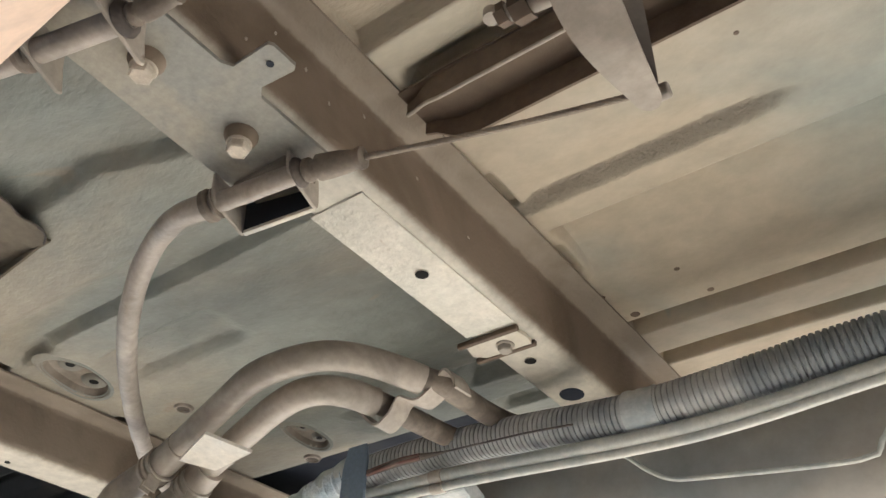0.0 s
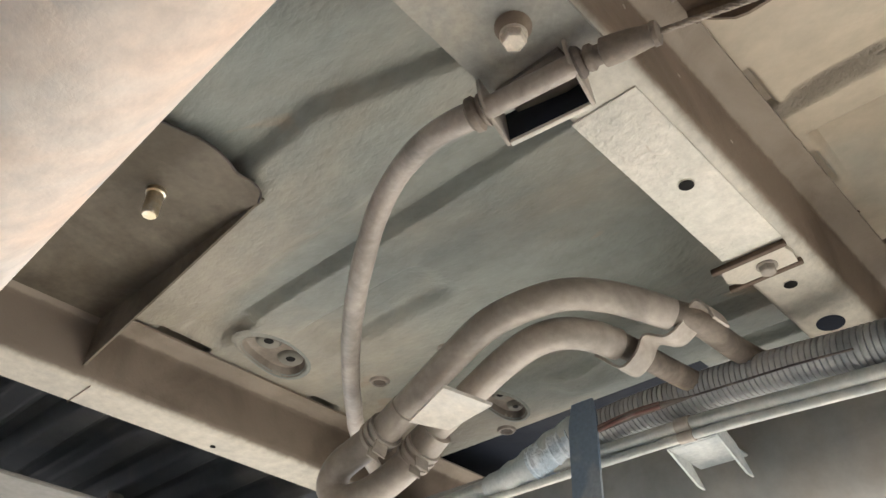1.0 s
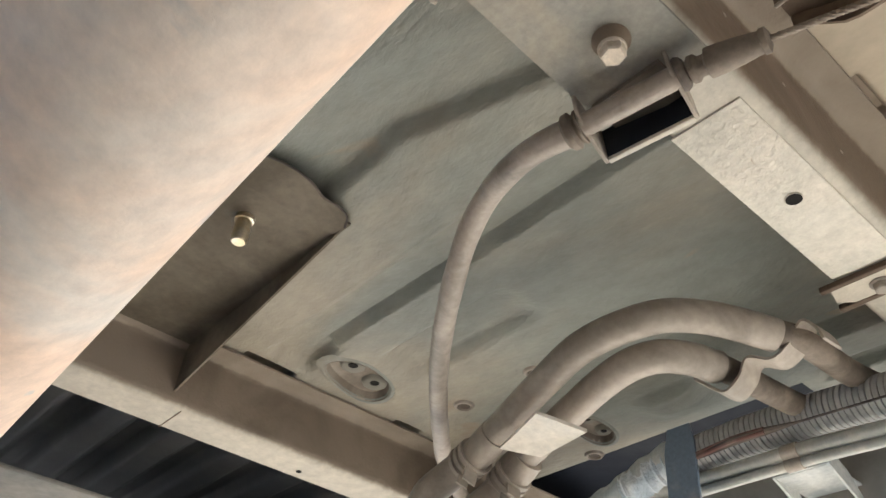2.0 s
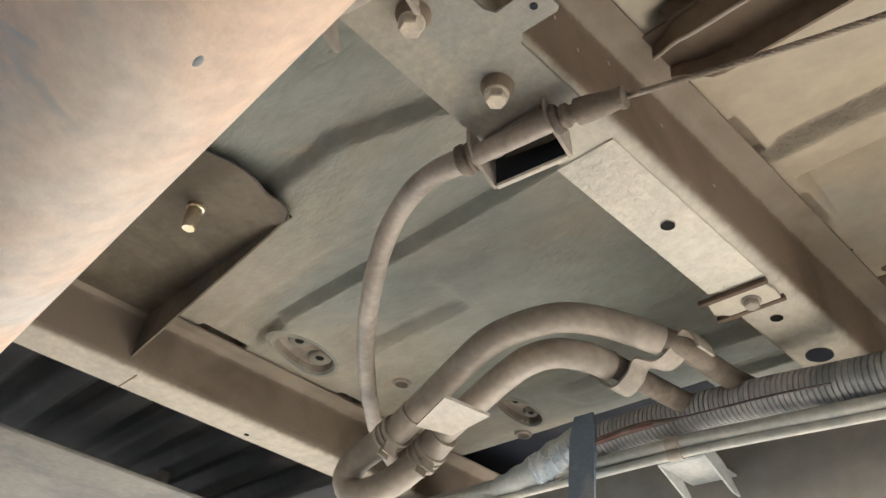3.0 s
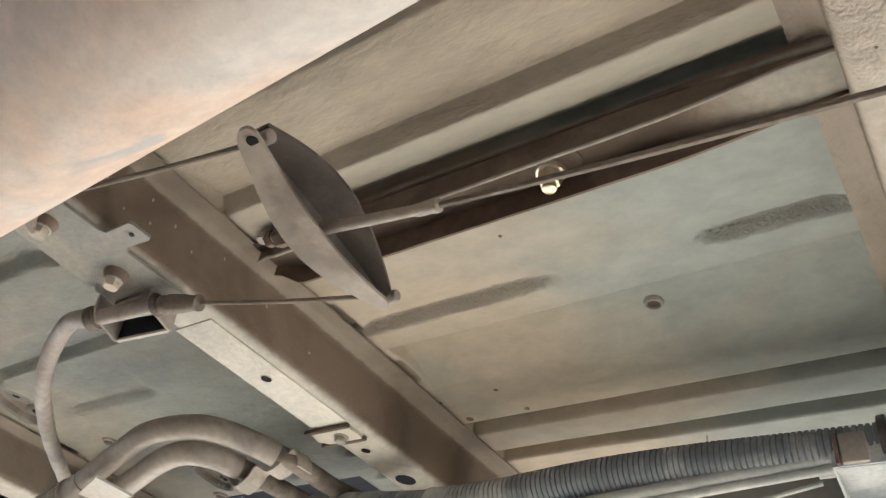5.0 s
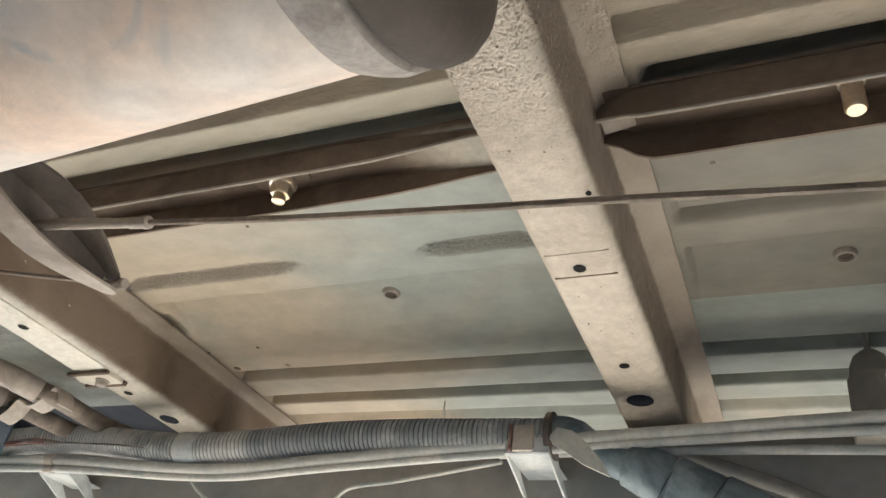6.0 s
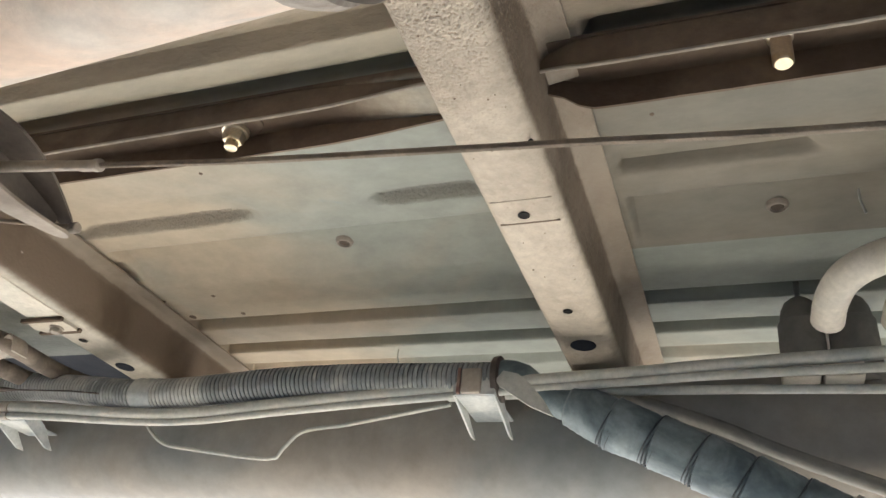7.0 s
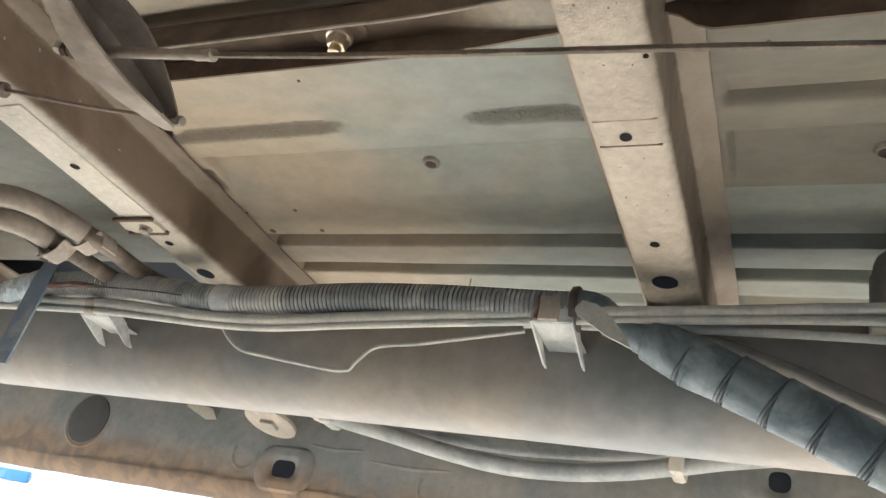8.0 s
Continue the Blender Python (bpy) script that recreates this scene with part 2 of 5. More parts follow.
GROUND = material("pale_concrete", (0.245, 0.234, 0.215), (0.31, 0.297, 0.272), 0.5, 0.9, 0, 1.2, 0.4, 60)
WALLP = material("white_render", (0.78, 0.77, 0.73), (0.66, 0.63, 0.57), 0.3, 0.9, 0, 1.5, 0.2, 60)
BLUE = material("blue_paint", (0.06, 0.20, 0.42), (0.14, 0.26, 0.42), 0.3, 0.5, 0, 4.0, 0.05, 80)
LEAF = bpy.data.materials.new("leaves")
LEAF.use_nodes = True
leaf_nodes = LEAF.node_tree.nodes
through_light, blend = leaf_nodes.new("ShaderNodeBsdfTranslucent"), leaf_nodes.new("ShaderNodeMixShader")
through_light.inputs["Color"].default_value = (0.20, 0.32, 0.10, 1)
leaf_nodes["Principled BSDF"].inputs["Base Color"].default_value = (0.13, 0.19, 0.08, 1)
leaf_nodes["Principled BSDF"].inputs["Roughness"].default_value = 0.5
for a_, b_ in ((leaf_nodes["Principled BSDF"].outputs[0], blend.inputs[1]), (through_light.outputs[0], blend.inputs[2]), (blend.outputs[0], leaf_nodes["Material Output"].inputs[0])):
    LEAF.node_tree.links.new(a_, b_)
BARK = material("bark", (0.16, 0.12, 0.08), (0.24, 0.19, 0.14), 0.5, 0.9, 0, 10.0, 0.6, 60)


# ---------------------------------------------------------------- building helpers
def finish(bm, smooth=35):
    bmesh.ops.recalc_face_normals(bm, faces=bm.faces)
    lim = radians(smooth)
    for f in bm.faces:
        f.smooth = smooth > 0
    for e in bm.edges:
        e.smooth = len(e.link_faces) == 2 and e.calc_face_angle(0.0) < lim
    return bm


def mesh_of(name, bm, mat):
    me = bpy.data.meshes.new(name)
    finish(bm)
    bm.to_mesh(me)
    bm.free()
    me.materials.append(mat)
    return me


def part(name, bm, mat, parent=None, label=""):
    ob = new(name, mesh_of(name, bm, mat))
    ob.parent = parent
    return tagged(ob, label)


def thing(name, label, category, at=(0, 0, 0), group="", kind=""):
    e = new(name)
    e.empty_display_size = 0.02
    e.location = at
    return tagged(e, label, category, group, kind)


def put(ob, at):
    """Child of a thing whose base lies at `at`, built in world places."""
    ob.matrix_parent_inverse = Matrix.Translation(at).inverted()
    return ob


def box(bm, lo, hi, bevel=0.0, seg=2):
    c = [(a + b) / 2 for a, b in zip(lo, hi)]
    s = [b - a for a, b in zip(lo, hi)]
    g = bmesh.ops.create_cube(bm, size=1, matrix=Matrix.Translation(c) @ Matrix.Diagonal((*s, 1)))
    if bevel:
        es = list({e for v in g["verts"] for e in v.link_edges})
        bmesh.ops.bevel(bm, geom=es, offset=bevel, segments=seg, affect="EDGES", profile=0.5)
    return bm


def smooth_path(pts, step=0.008):
    """Points of a smooth curve through pts."""
    P = [Vector(p) for p in pts]
    P = [P[0] * 2 - P[1]] + P + [P[-1] * 2 - P[-2]]
    out = []
    for i in range(1, len(P) - 2):
        a, b, c, d = P[i - 1:i + 3]
        k = max(1, int((c - b).length / step))
        for j in range(k):
            u = j / k
            out.append(0.5 * ((2 * b) + (c - a) * u + (2 * a - 5 * b + 4 * c - d) * u * u + (3 * b - a - 3 * c + d) * u ** 3))
    out.append(P[-2])
    return out


def tube(bm, pts, r, seg=14, step=0.008, smooth=True, radius=None, caps=True):
    """Round tube along pts; radius(s, i) may vary it along its length."""
    P = smooth_path(pts, step) if smooth else [Vector(p) for p in pts]
    rings, s = [], 0.0
    up = Vector((0, 0, 1))
    d0 = (P[1] - P[0]).normalized()
    side = d0.cross(up)
    if side.length < 1e-3:
        side = d0.cross(Vector((0, 1, 0)))
    side.normalize()
    for i, p in enumerate(P):
        d = (P[min(i + 1, len(P) - 1)] - P[max(i - 1, 0)]).normalized()
        side = (side - d * side.dot(d)).normalized()
        v = side.cross(d)
        if i:
            s += (p - P[i - 1]).length
        rr = radius(s, i) if radius else r
        rings.append([bm.verts.new(p + (side * math.cos(a) + v * math.sin(a)) * rr) for a in [2 * math.pi * k / seg for k in range(seg)]])
    for a, b in zip(rings[:-1], rings[1:]):
        for k in range(seg):
            bm.faces.new((a[k], a[(k + 1) % seg], b[(k + 1) % seg], b[k]))
    if caps:
        bm.faces.new(rings[0][::-1])
        bm.faces.new(rings[-1])
    return bm


def lathe(bm, prof, axis_m, seg=24, close=True):
    """Turned shape: prof is (distance along the axis, radius); the axis is local z of axis_m."""
    rings = []
    for z, r in prof:
        rings.append([bm.verts.new(axis_m @ Vector((r * math.cos(a), r * math.sin(a), z))) for a in [2 * math.pi * k / seg for k in range(seg)]])
    for a, b in zip(rings[:-1], rings[1:]):
        for k in range(seg):
            bm.faces.new((a[k], a[(k + 1) % seg], b[(k + 1) % seg], b[k]))
    if close:
        bm.faces.new(rings[0][::-1])
        bm.faces.new(rings[-1])
    return bm


def slab(bm, outline, thick, m=Matrix()):
    """Flat plate with a given outline (x, y), thick upwards along local z of m."""
    lo = [bm.verts.new(m @ Vector((x, y, 0))) for x, y in outline]
    hi = [bm.verts.new(m @ Vector((x, y, thick))) for x, y in outline]
    bm.faces.new(lo[::-1])
    bm.faces.new(hi)
    k = len(lo)
    for i in range(k):
        bm.faces.new((lo[i], lo[(i + 1) % k], hi[(i + 1) % k], hi[i]))
    return bm


def extrude_profile(bm, prof, a, b, axis="y"):
    """Closed outline in the plane across the axis, drawn from a to b."""
    def at(p, t):
        return (p[0], t, p[1]) if axis == "y" else (t, p[0], p[1])
    A = [bm.verts.new(at(p, a)) for p in prof]
    B = [bm.verts.new(at(p, b)) for p in prof]
    k = len(prof)
    for i in range(k):
        bm.faces.new((A[i], A[(i + 1) % k], B[(i + 1) % k], B[i]))
    bm.faces.new(A[::-1])
    bm.faces.new(B)
    return bm


def down(x, y, z):
    """Axis that points downwards from a place."""
    return pose(x, y, z, 180, 0, 0)


def hex_bolt(bm, x, y, z, r, h, washer=0.0, wh=0.002, shank=0.0, tip=0.0):
    """Bolt hanging down from z: washer, six-sided head, and a stud end."""
    m = down(x, y, z)
    if washer:
        lathe(bm, [(0, washer), (wh * 0.6, washer), (wh, washer * 0.94)], m, 24)
    prof = [(wh, r), (wh + h * 0.8, r), (wh + h, r * 0.86)]
    lathe(bm, prof, m @ pose(0, 0, 0, 0, 0, 17), 6)
    if shank:
        lathe(bm, [(wh + h, shank), (wh + h + tip * 0.9, shank), (wh + h + tip, shank * 0.8)], m, 16)
    return bm


def ease(u):
    u = min(1.0, max(0.0, u))
    return u * u * (3 - 2 * u)


# ---------------------------------------------------------------- ground and the open yard
GZ = 0.0
bm = bmesh.new()
bmesh.ops.create_grid(bm, x_segments=40, y_segments=40, size=300)
tagged(part("ground", bm, GROUND), "pale dusty concrete yard under and around the van", "ground", kind="structure").location = (0, 0, GZ)

# ---------------------------------------------------------------- floor pan with its pressed ribs
FLOOR = 0.735
CM = {"rear": (-0.942, -0.878), "middle": (-0.292, -0.229), "front": (0.315, 0.379)}
RIBS = []
for bx0, bx1 in ((-0.199, 0.300), (0.409, 1.10)):
    # x0, x1, taper, step from, to, height, back from, to, drift of y along x
    RIBS += [
        (bx0 - 0.014, bx1, 0.008, 0.125, 0.190, -0.016, 0.197, 0.210, 0.0),
        (bx0 - 0.014, bx1, 0.008, 0.222, 0.288, -0.016, 0.294, 0.306, 0.0),
        (bx0, bx1, 0.010, 0.3270, 0.3460, -0.020, 0.358, 0.364, 0.0),
        (bx0 - 0.014, bx1 - 0.008, 0.006, 0.7265, 0.7315, -0.0280, 0.7525, 0.7585, 0.0),
        (bx0 - 0.014, bx1 - 0.008, 0.006, 0.8030, 0.8080, -0.0260, 0.8295, 0.8355, 0.0),
        (bx0 - 0.014, bx1, 0.008, 0.868, 0.892, -0.0125, 0.897, 0.906, 0.0),
    ]
RIBS += [
    (-0.199, 0.290, 0.010, 0.5500, 0.5560, -0.0045, 0.557, 0.605, 0.0),
    (-0.199, 0.290, 0.008, 0.5490, 0.5560, -0.0125, 0.598, 0.640, 0.0),
    (0.409, 1.09, 0.008, 0.5480, 0.5560, -0.0140, 0.560, 0.640, 0.0),
    (-0.199, 0.045, 0.022, 0.468, 0.504, -0.0065, 0.508, 0.518, 0.0),
    (0.155, 0.292, 0.022, 0.468, 0.504, -0.0065, 0.508, 0.518, 0.0),
    (0.404, 0.58, 0.012, 0.464, 0.500, -0.0120, 0.508, 0.517, 0.0),
    (-0.42, -0.306, 0.010, 0.7100, 0.7180, -0.0200, 0.7505, 0.7580, 0.0),
    (-0.42, -0.306, 0.010, 0.7980, 0.8050, -0.0165, 0.8235, 0.8310, 0.0),
    (-0.62, -0.470, 0.030, 0.200, 0.250, -0.0130, 0.261, 0.275, 0.0),
    (-0.500, -0.306, 0.030, 0.215, 0.268, -0.0130, 0.282, 0.296, 0.32),
    (-0.840, -0.755, 0.020, 0.362, 0.378, -0.0125, 0.415, 0.428, -0.05),
    (-0.775, -0.306, 0.020, 0.360, 0.376, -0.0125, 0.406, 0.418, 0.0),
    (-0.76, -0.54, 0.04, 0.459, 0.470, -0.0110, 0.512, 0.530, 0.0),
    (-0.62, -0.322, 0.06, 0.585, 0.600, 0.008, 0.630, 0.665, 0.0),
    (-0.62, -0.50, 0.05, 0.722, 0.732, 0.013, 0.758, 0.795, 0.0),
]
for k in range(9):
    RIBS.append((-1.60, -0.95, 0.01, 0.02 + k * 0.085, 0.032 + k * 0.085, 0.022, 0.062 + k * 0.085, 0.085 + k * 0.085, 0.0))
POCKETS = []
for fx, deep_, spans in ((-0.203, 0.007, ((0.455, 0.508), (0.572, 0.622))), (-0.8505, 0.030, ((0.352, 0.420), (0.570, 0.612)))):
    POCKETS += [(fx - 0.028, fx + 0.003, a, b, deep_) for a, b in spans]


DIMPLES = ((-0.802, 0.478, 18, 0.047, 0.029), (-0.682, 0.752, 8, 0.040, 0.020))


def press(u):
    """A pressed slope: straight, with its ends a little rounded."""
    return 0.65 * min(1.0, max(0.0, u)) + 0.35 * ease(u)


def floor_drop(x, y):
    d = 0.0
    for x0, x1, tp, a, b, h, c, e, drift in RIBS:
        if x0 < x < x1:
            yy = y - drift * (x - (x0 + x1) / 2)
            k = press((yy - a) / (b - a)) - press((yy - c) / (e - c))
            if k > 0:  # h > 0 hangs down, h < 0 is a groove
                d += h * k * ease((x - x0) / tp) * ease((x1 - x) / tp)
    for x0, x1, a, b, deep_ in POCKETS:
        if x0 < x < x1 + 0.004:
            d -= deep_ * ease((x1 + 0.004 - x) / 0.004) * ease((y - a) / 0.006) * ease((b - y) / 0.006)
    for cx, cy, turn, length, width in DIMPLES:
        if abs(x - cx) < 0.07 and abs(y - cy) < 0.07:
            c_, s_ = math.cos(radians(turn)), math.sin(radians(turn))
            px, py = (x - cx) * c_ + (y - cy) * s_, (y - cy) * c_ - (x - cx) * s_
            d -= 0.024 * ease((1.12 - math.hypot(px / width, py / length)) / 0.12)
    d += 0.0016 * noise.noise((x * 5, y * 7, 3.0))
    return d


X0, X1, Y0, Y1 = -1.60, 1.10, -0.60, 0.96
xs = sorted(set(np.round(np.concatenate([np.arange(X0, X1 + 1e-6, 0.008)] + [np.arange(c - 0.014, c + 0.014, 0.001) for c in (-0.850, -0.205, 0.403)] + [np.arange(c - 0.036, c + 0.036, 0.003) for c in (-0.802, -0.682)]), 4)))
ys = list(np.arange(Y0, 0.12, 0.03)) + sorted(set(np.round(np.concatenate([np.arange(0.12, Y1 + 1e-6, 0.0035)] + [np.arange(a - 0.002, a + 0.009, 0.001) for a in (0.726, 0.803, 0.197, 0.204, 0.294, 0.301, 0.340, 0.362, 0.403, 0.411, 0.462, 0.550, 0.500, 0.752, 0.759, 0.829, 0.836, 0.897)]), 4)))
verts = [(x, y, FLOOR - floor_drop(x, y)) for x in xs for y in ys]
w = len(ys)
cells = [(i, j) for i in range(len(xs) - 1) for j in range(w - 1) if not (-0.87 < xs[i] < -0.44 and ys[j] > 0.812)]
faces = [(i * w + j, i * w + j + 1, (i + 1) * w + j + 1, (i + 1) * w + j) for i, j in cells]
me = bpy.data.meshes.new("floor_pan")
me.from_pydata(verts, [], faces)
me.polygons.foreach_set("use_smooth", [True] * len(faces))
for m_ in (PAN, PANGREY, PANROUGH, PANDARK, PANMID, PALEPAN):
    me.materials.append(m_)
slot = []
for i, j in cells:
    x, y = xs[i], ys[j]
    # x below -0.90 takes the near-black that imitates shade
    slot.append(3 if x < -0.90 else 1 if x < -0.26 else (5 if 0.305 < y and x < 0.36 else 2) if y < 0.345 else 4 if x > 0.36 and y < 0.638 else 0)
me.polygons.foreach_set("material_index", slot)
floor_pan = tagged(new("floor_pan", me), "ribbed grey-green pressed steel van floor, filmed with beige dust", "floor pan", kind="structure")
sol = floor_pan.modifiers.new("sheet", "SOLIDIFY")
sol.thickness, sol.offset = 0.0015, 1.0

# sheet around it, near-black in place of deep shade, and the closed body above
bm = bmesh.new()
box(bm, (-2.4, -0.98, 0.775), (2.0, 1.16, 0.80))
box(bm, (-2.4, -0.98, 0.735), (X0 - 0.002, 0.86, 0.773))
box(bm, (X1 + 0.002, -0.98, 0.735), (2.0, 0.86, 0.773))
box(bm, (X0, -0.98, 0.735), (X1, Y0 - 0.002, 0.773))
upper = tagged(part("upper_floor", bm, UPPER), "upper sheet above the van floor, near-black for deep shade", "floor panel", kind="structure")
bm = bmesh.new()
extrude_profile(bm, [(-1.02, 0.802), (1.24, 0.802), (1.26, 1.3), (1.16, 2.0), (-0.94, 2.0), (-1.04, 1.3)], -2.6, 2.2, "x")
tagged(part("van_body", bm, BODY), "pale painted van body over the floor", "van body", kind="structure")

# unseen block added to cut the light coming in from the front
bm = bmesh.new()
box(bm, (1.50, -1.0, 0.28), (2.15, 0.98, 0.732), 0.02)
tagged(part("front_light_block", bm, UPPER), "unseen dark block that shuts out light from the front", "van body", kind="structure")

# ---------------------------------------------------------------- crossmembers
def crossmember(x0, x1, y0, y1, label, coat, z=0.657):
    """Hat section beam: bottom web, two upright sides and a flange on the floor at each side."""
    t, fl, top, r = 0.0025, 0.026, FLOOR - 0.0035, 0.012
    turns = [radians(q) for q in (0, 15, 30, 45, 60, 75, 90)]
    arc = [(r - r * math.sin(a), r - r * math.cos(a)) for a in turns]
    fil = [(0.012 - 0.012 * math.cos(a), 0.012 * math.sin(a)) for a in turns]
    left = [(x0 + dx, z + dz) for dx, dz in reversed(arc)]
    right = [(x1 - dx, z + dz) for dx, dz in arc]
    prof = [(x0 - fl, top - t)] + [(x0 - dx, top - t - 0.012 + dz) for dx, dz in reversed(fil)] + left + right
    prof += [(x1 + dx, top - t - 0.012 + dz) for dx, dz in fil] + [(x1 + fl, top - t), (x1 + fl, top), (x1 - t, top)]
    prof += [(x1 - t, z + r), (x1 - r, z + t), (x0 + r, z + t), (x0 + t, z + r), (x0 + t, top), (x0 - fl, top)]
    beam = thing("crossmember", label, "crossmember", ((x0 + x1) / 2, y0, z), kind="structure")
    at = beam.location.copy()
    bm = bmesh.new()
    extrude_profile(bm, prof, y0, y1, "y")
    put(part("beam_section", bm, coat, beam), at)
    return beam, at


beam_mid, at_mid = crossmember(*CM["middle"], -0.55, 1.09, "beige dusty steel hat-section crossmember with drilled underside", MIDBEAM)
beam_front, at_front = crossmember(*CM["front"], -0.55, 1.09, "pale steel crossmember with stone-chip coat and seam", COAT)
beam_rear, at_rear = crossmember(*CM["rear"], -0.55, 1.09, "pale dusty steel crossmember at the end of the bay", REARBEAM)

for y, w_, tone in ((0.465, 0.0007, CHAN), (0.4325, 0.00016, LEAFST)):
    bm = bmesh.new()
    box(bm, (0.322, y - w_, 0.6566), (0.3725, y + w_, 0.6575))
    put(part("panel_seam", bm, tone, beam_front, "dark seam across the underside"), at_front)


bm = bmesh.new()
box(bm, (-0.936, 0.3115, 0.6562), (-0.884, 0.3125, 0.6575))
put(part("panel_seam", bm, BEAMSIDE, beam_rear, "dark joint across the underside"), at_rear)


def web_hole(beam, at, x, y, r, mat=HOLE, rim=True, z=0.657, sx=1.0):
    bm = bmesh.new()
    # flat dark disc on the surface stands in for the unlit hole
    lathe(bm, [(-0.0015, r * 0.2), (0.0006, r), (0.0010, r)], down(x, y, z) @ Matrix.Diagonal((sx, 1, 1, 1)), 24)
    put(part("drilled_hole", bm, mat, beam, "dark drilled hole"), at)
    if rim:
        bm = bmesh.new()
        lathe(bm, [(0.0, r * 1.0), (0.0007, r * 1.02), (0.0007, r * 1.08), (0.0, r * 1.14)], down(x, y, z) @ Matrix.Diagonal((sx, 1, 1, 1)), 24, close=False)
        put(part("hole_rim", bm, BEAM, beam), at)


web_hole(beam_mid, at_mid, -0.263, 0.454, 0.0056, z=0.6554)
web_hole(beam_mid, at_mid, -0.263, 0.623, 0.0056)
web_hole(beam_mid, at_mid, -0.263, 0.703, 0.0135, UPPER, sx=0.9, rim=False)
web_hole(beam_front, at_front, 0.345, 0.453, 0.0050, rim=False)
web_hole(beam_front, at_front, 0.345, 0.621, 0.0048, rim=False)
web_hole(beam_front, at_front, 0.345, 0.698, 0.0135, UPPER, rim=False)
web_hole(beam_front, at_front, 0.374, 0.363, 0.0022, rim=False)
web_hole(beam_rear, at_rear, -0.915, 0.484, 0.0035, rim=False)

# weld bead and stepped patch plate on the middle beam
bm = bmesh.new()
box(bm, (-0.2895, 0.352, 0.6556), (-0.2395, 0.556, 0.6574), 0.0007)
put(part("doubler_plate", bm, CREAM, beam_mid, "pale cream doubler plate with orange-peel coat"), at_mid)
bm = bmesh.new()
hex_bolt(bm, -0.218, 0.395, 0.734, 0.0028, 0.002)
put(part("weld_spot", bm, BOLT, beam_mid), at_mid)

for y, z in ((0.20, 0.700), (0.225, 0.685), (0.245, 0.712), (0.252, 0.690), (0.275, 0.705), (0.30, 0.694), (0.335, 0.712), (0.40, 0.700), (0.47, 0.688)):
    bm = bmesh.new()
    big = 0.6 + 0.5 * abs(noise.noise((y * 90, z * 70, 0)))
    bmesh.ops.create_icosphere(bm, subdivisions=2, radius=0.0020 * big, matrix=Matrix.Translation((-0.2288, y, z)) @ pose(0, 0, 0, 40 * y * 9, 0, 0) @ Matrix.Diagonal((0.4, 1.5, 0.9, 1)))
    put(part("weld_spatter", bm, LEAFST, beam_mid), at_mid)

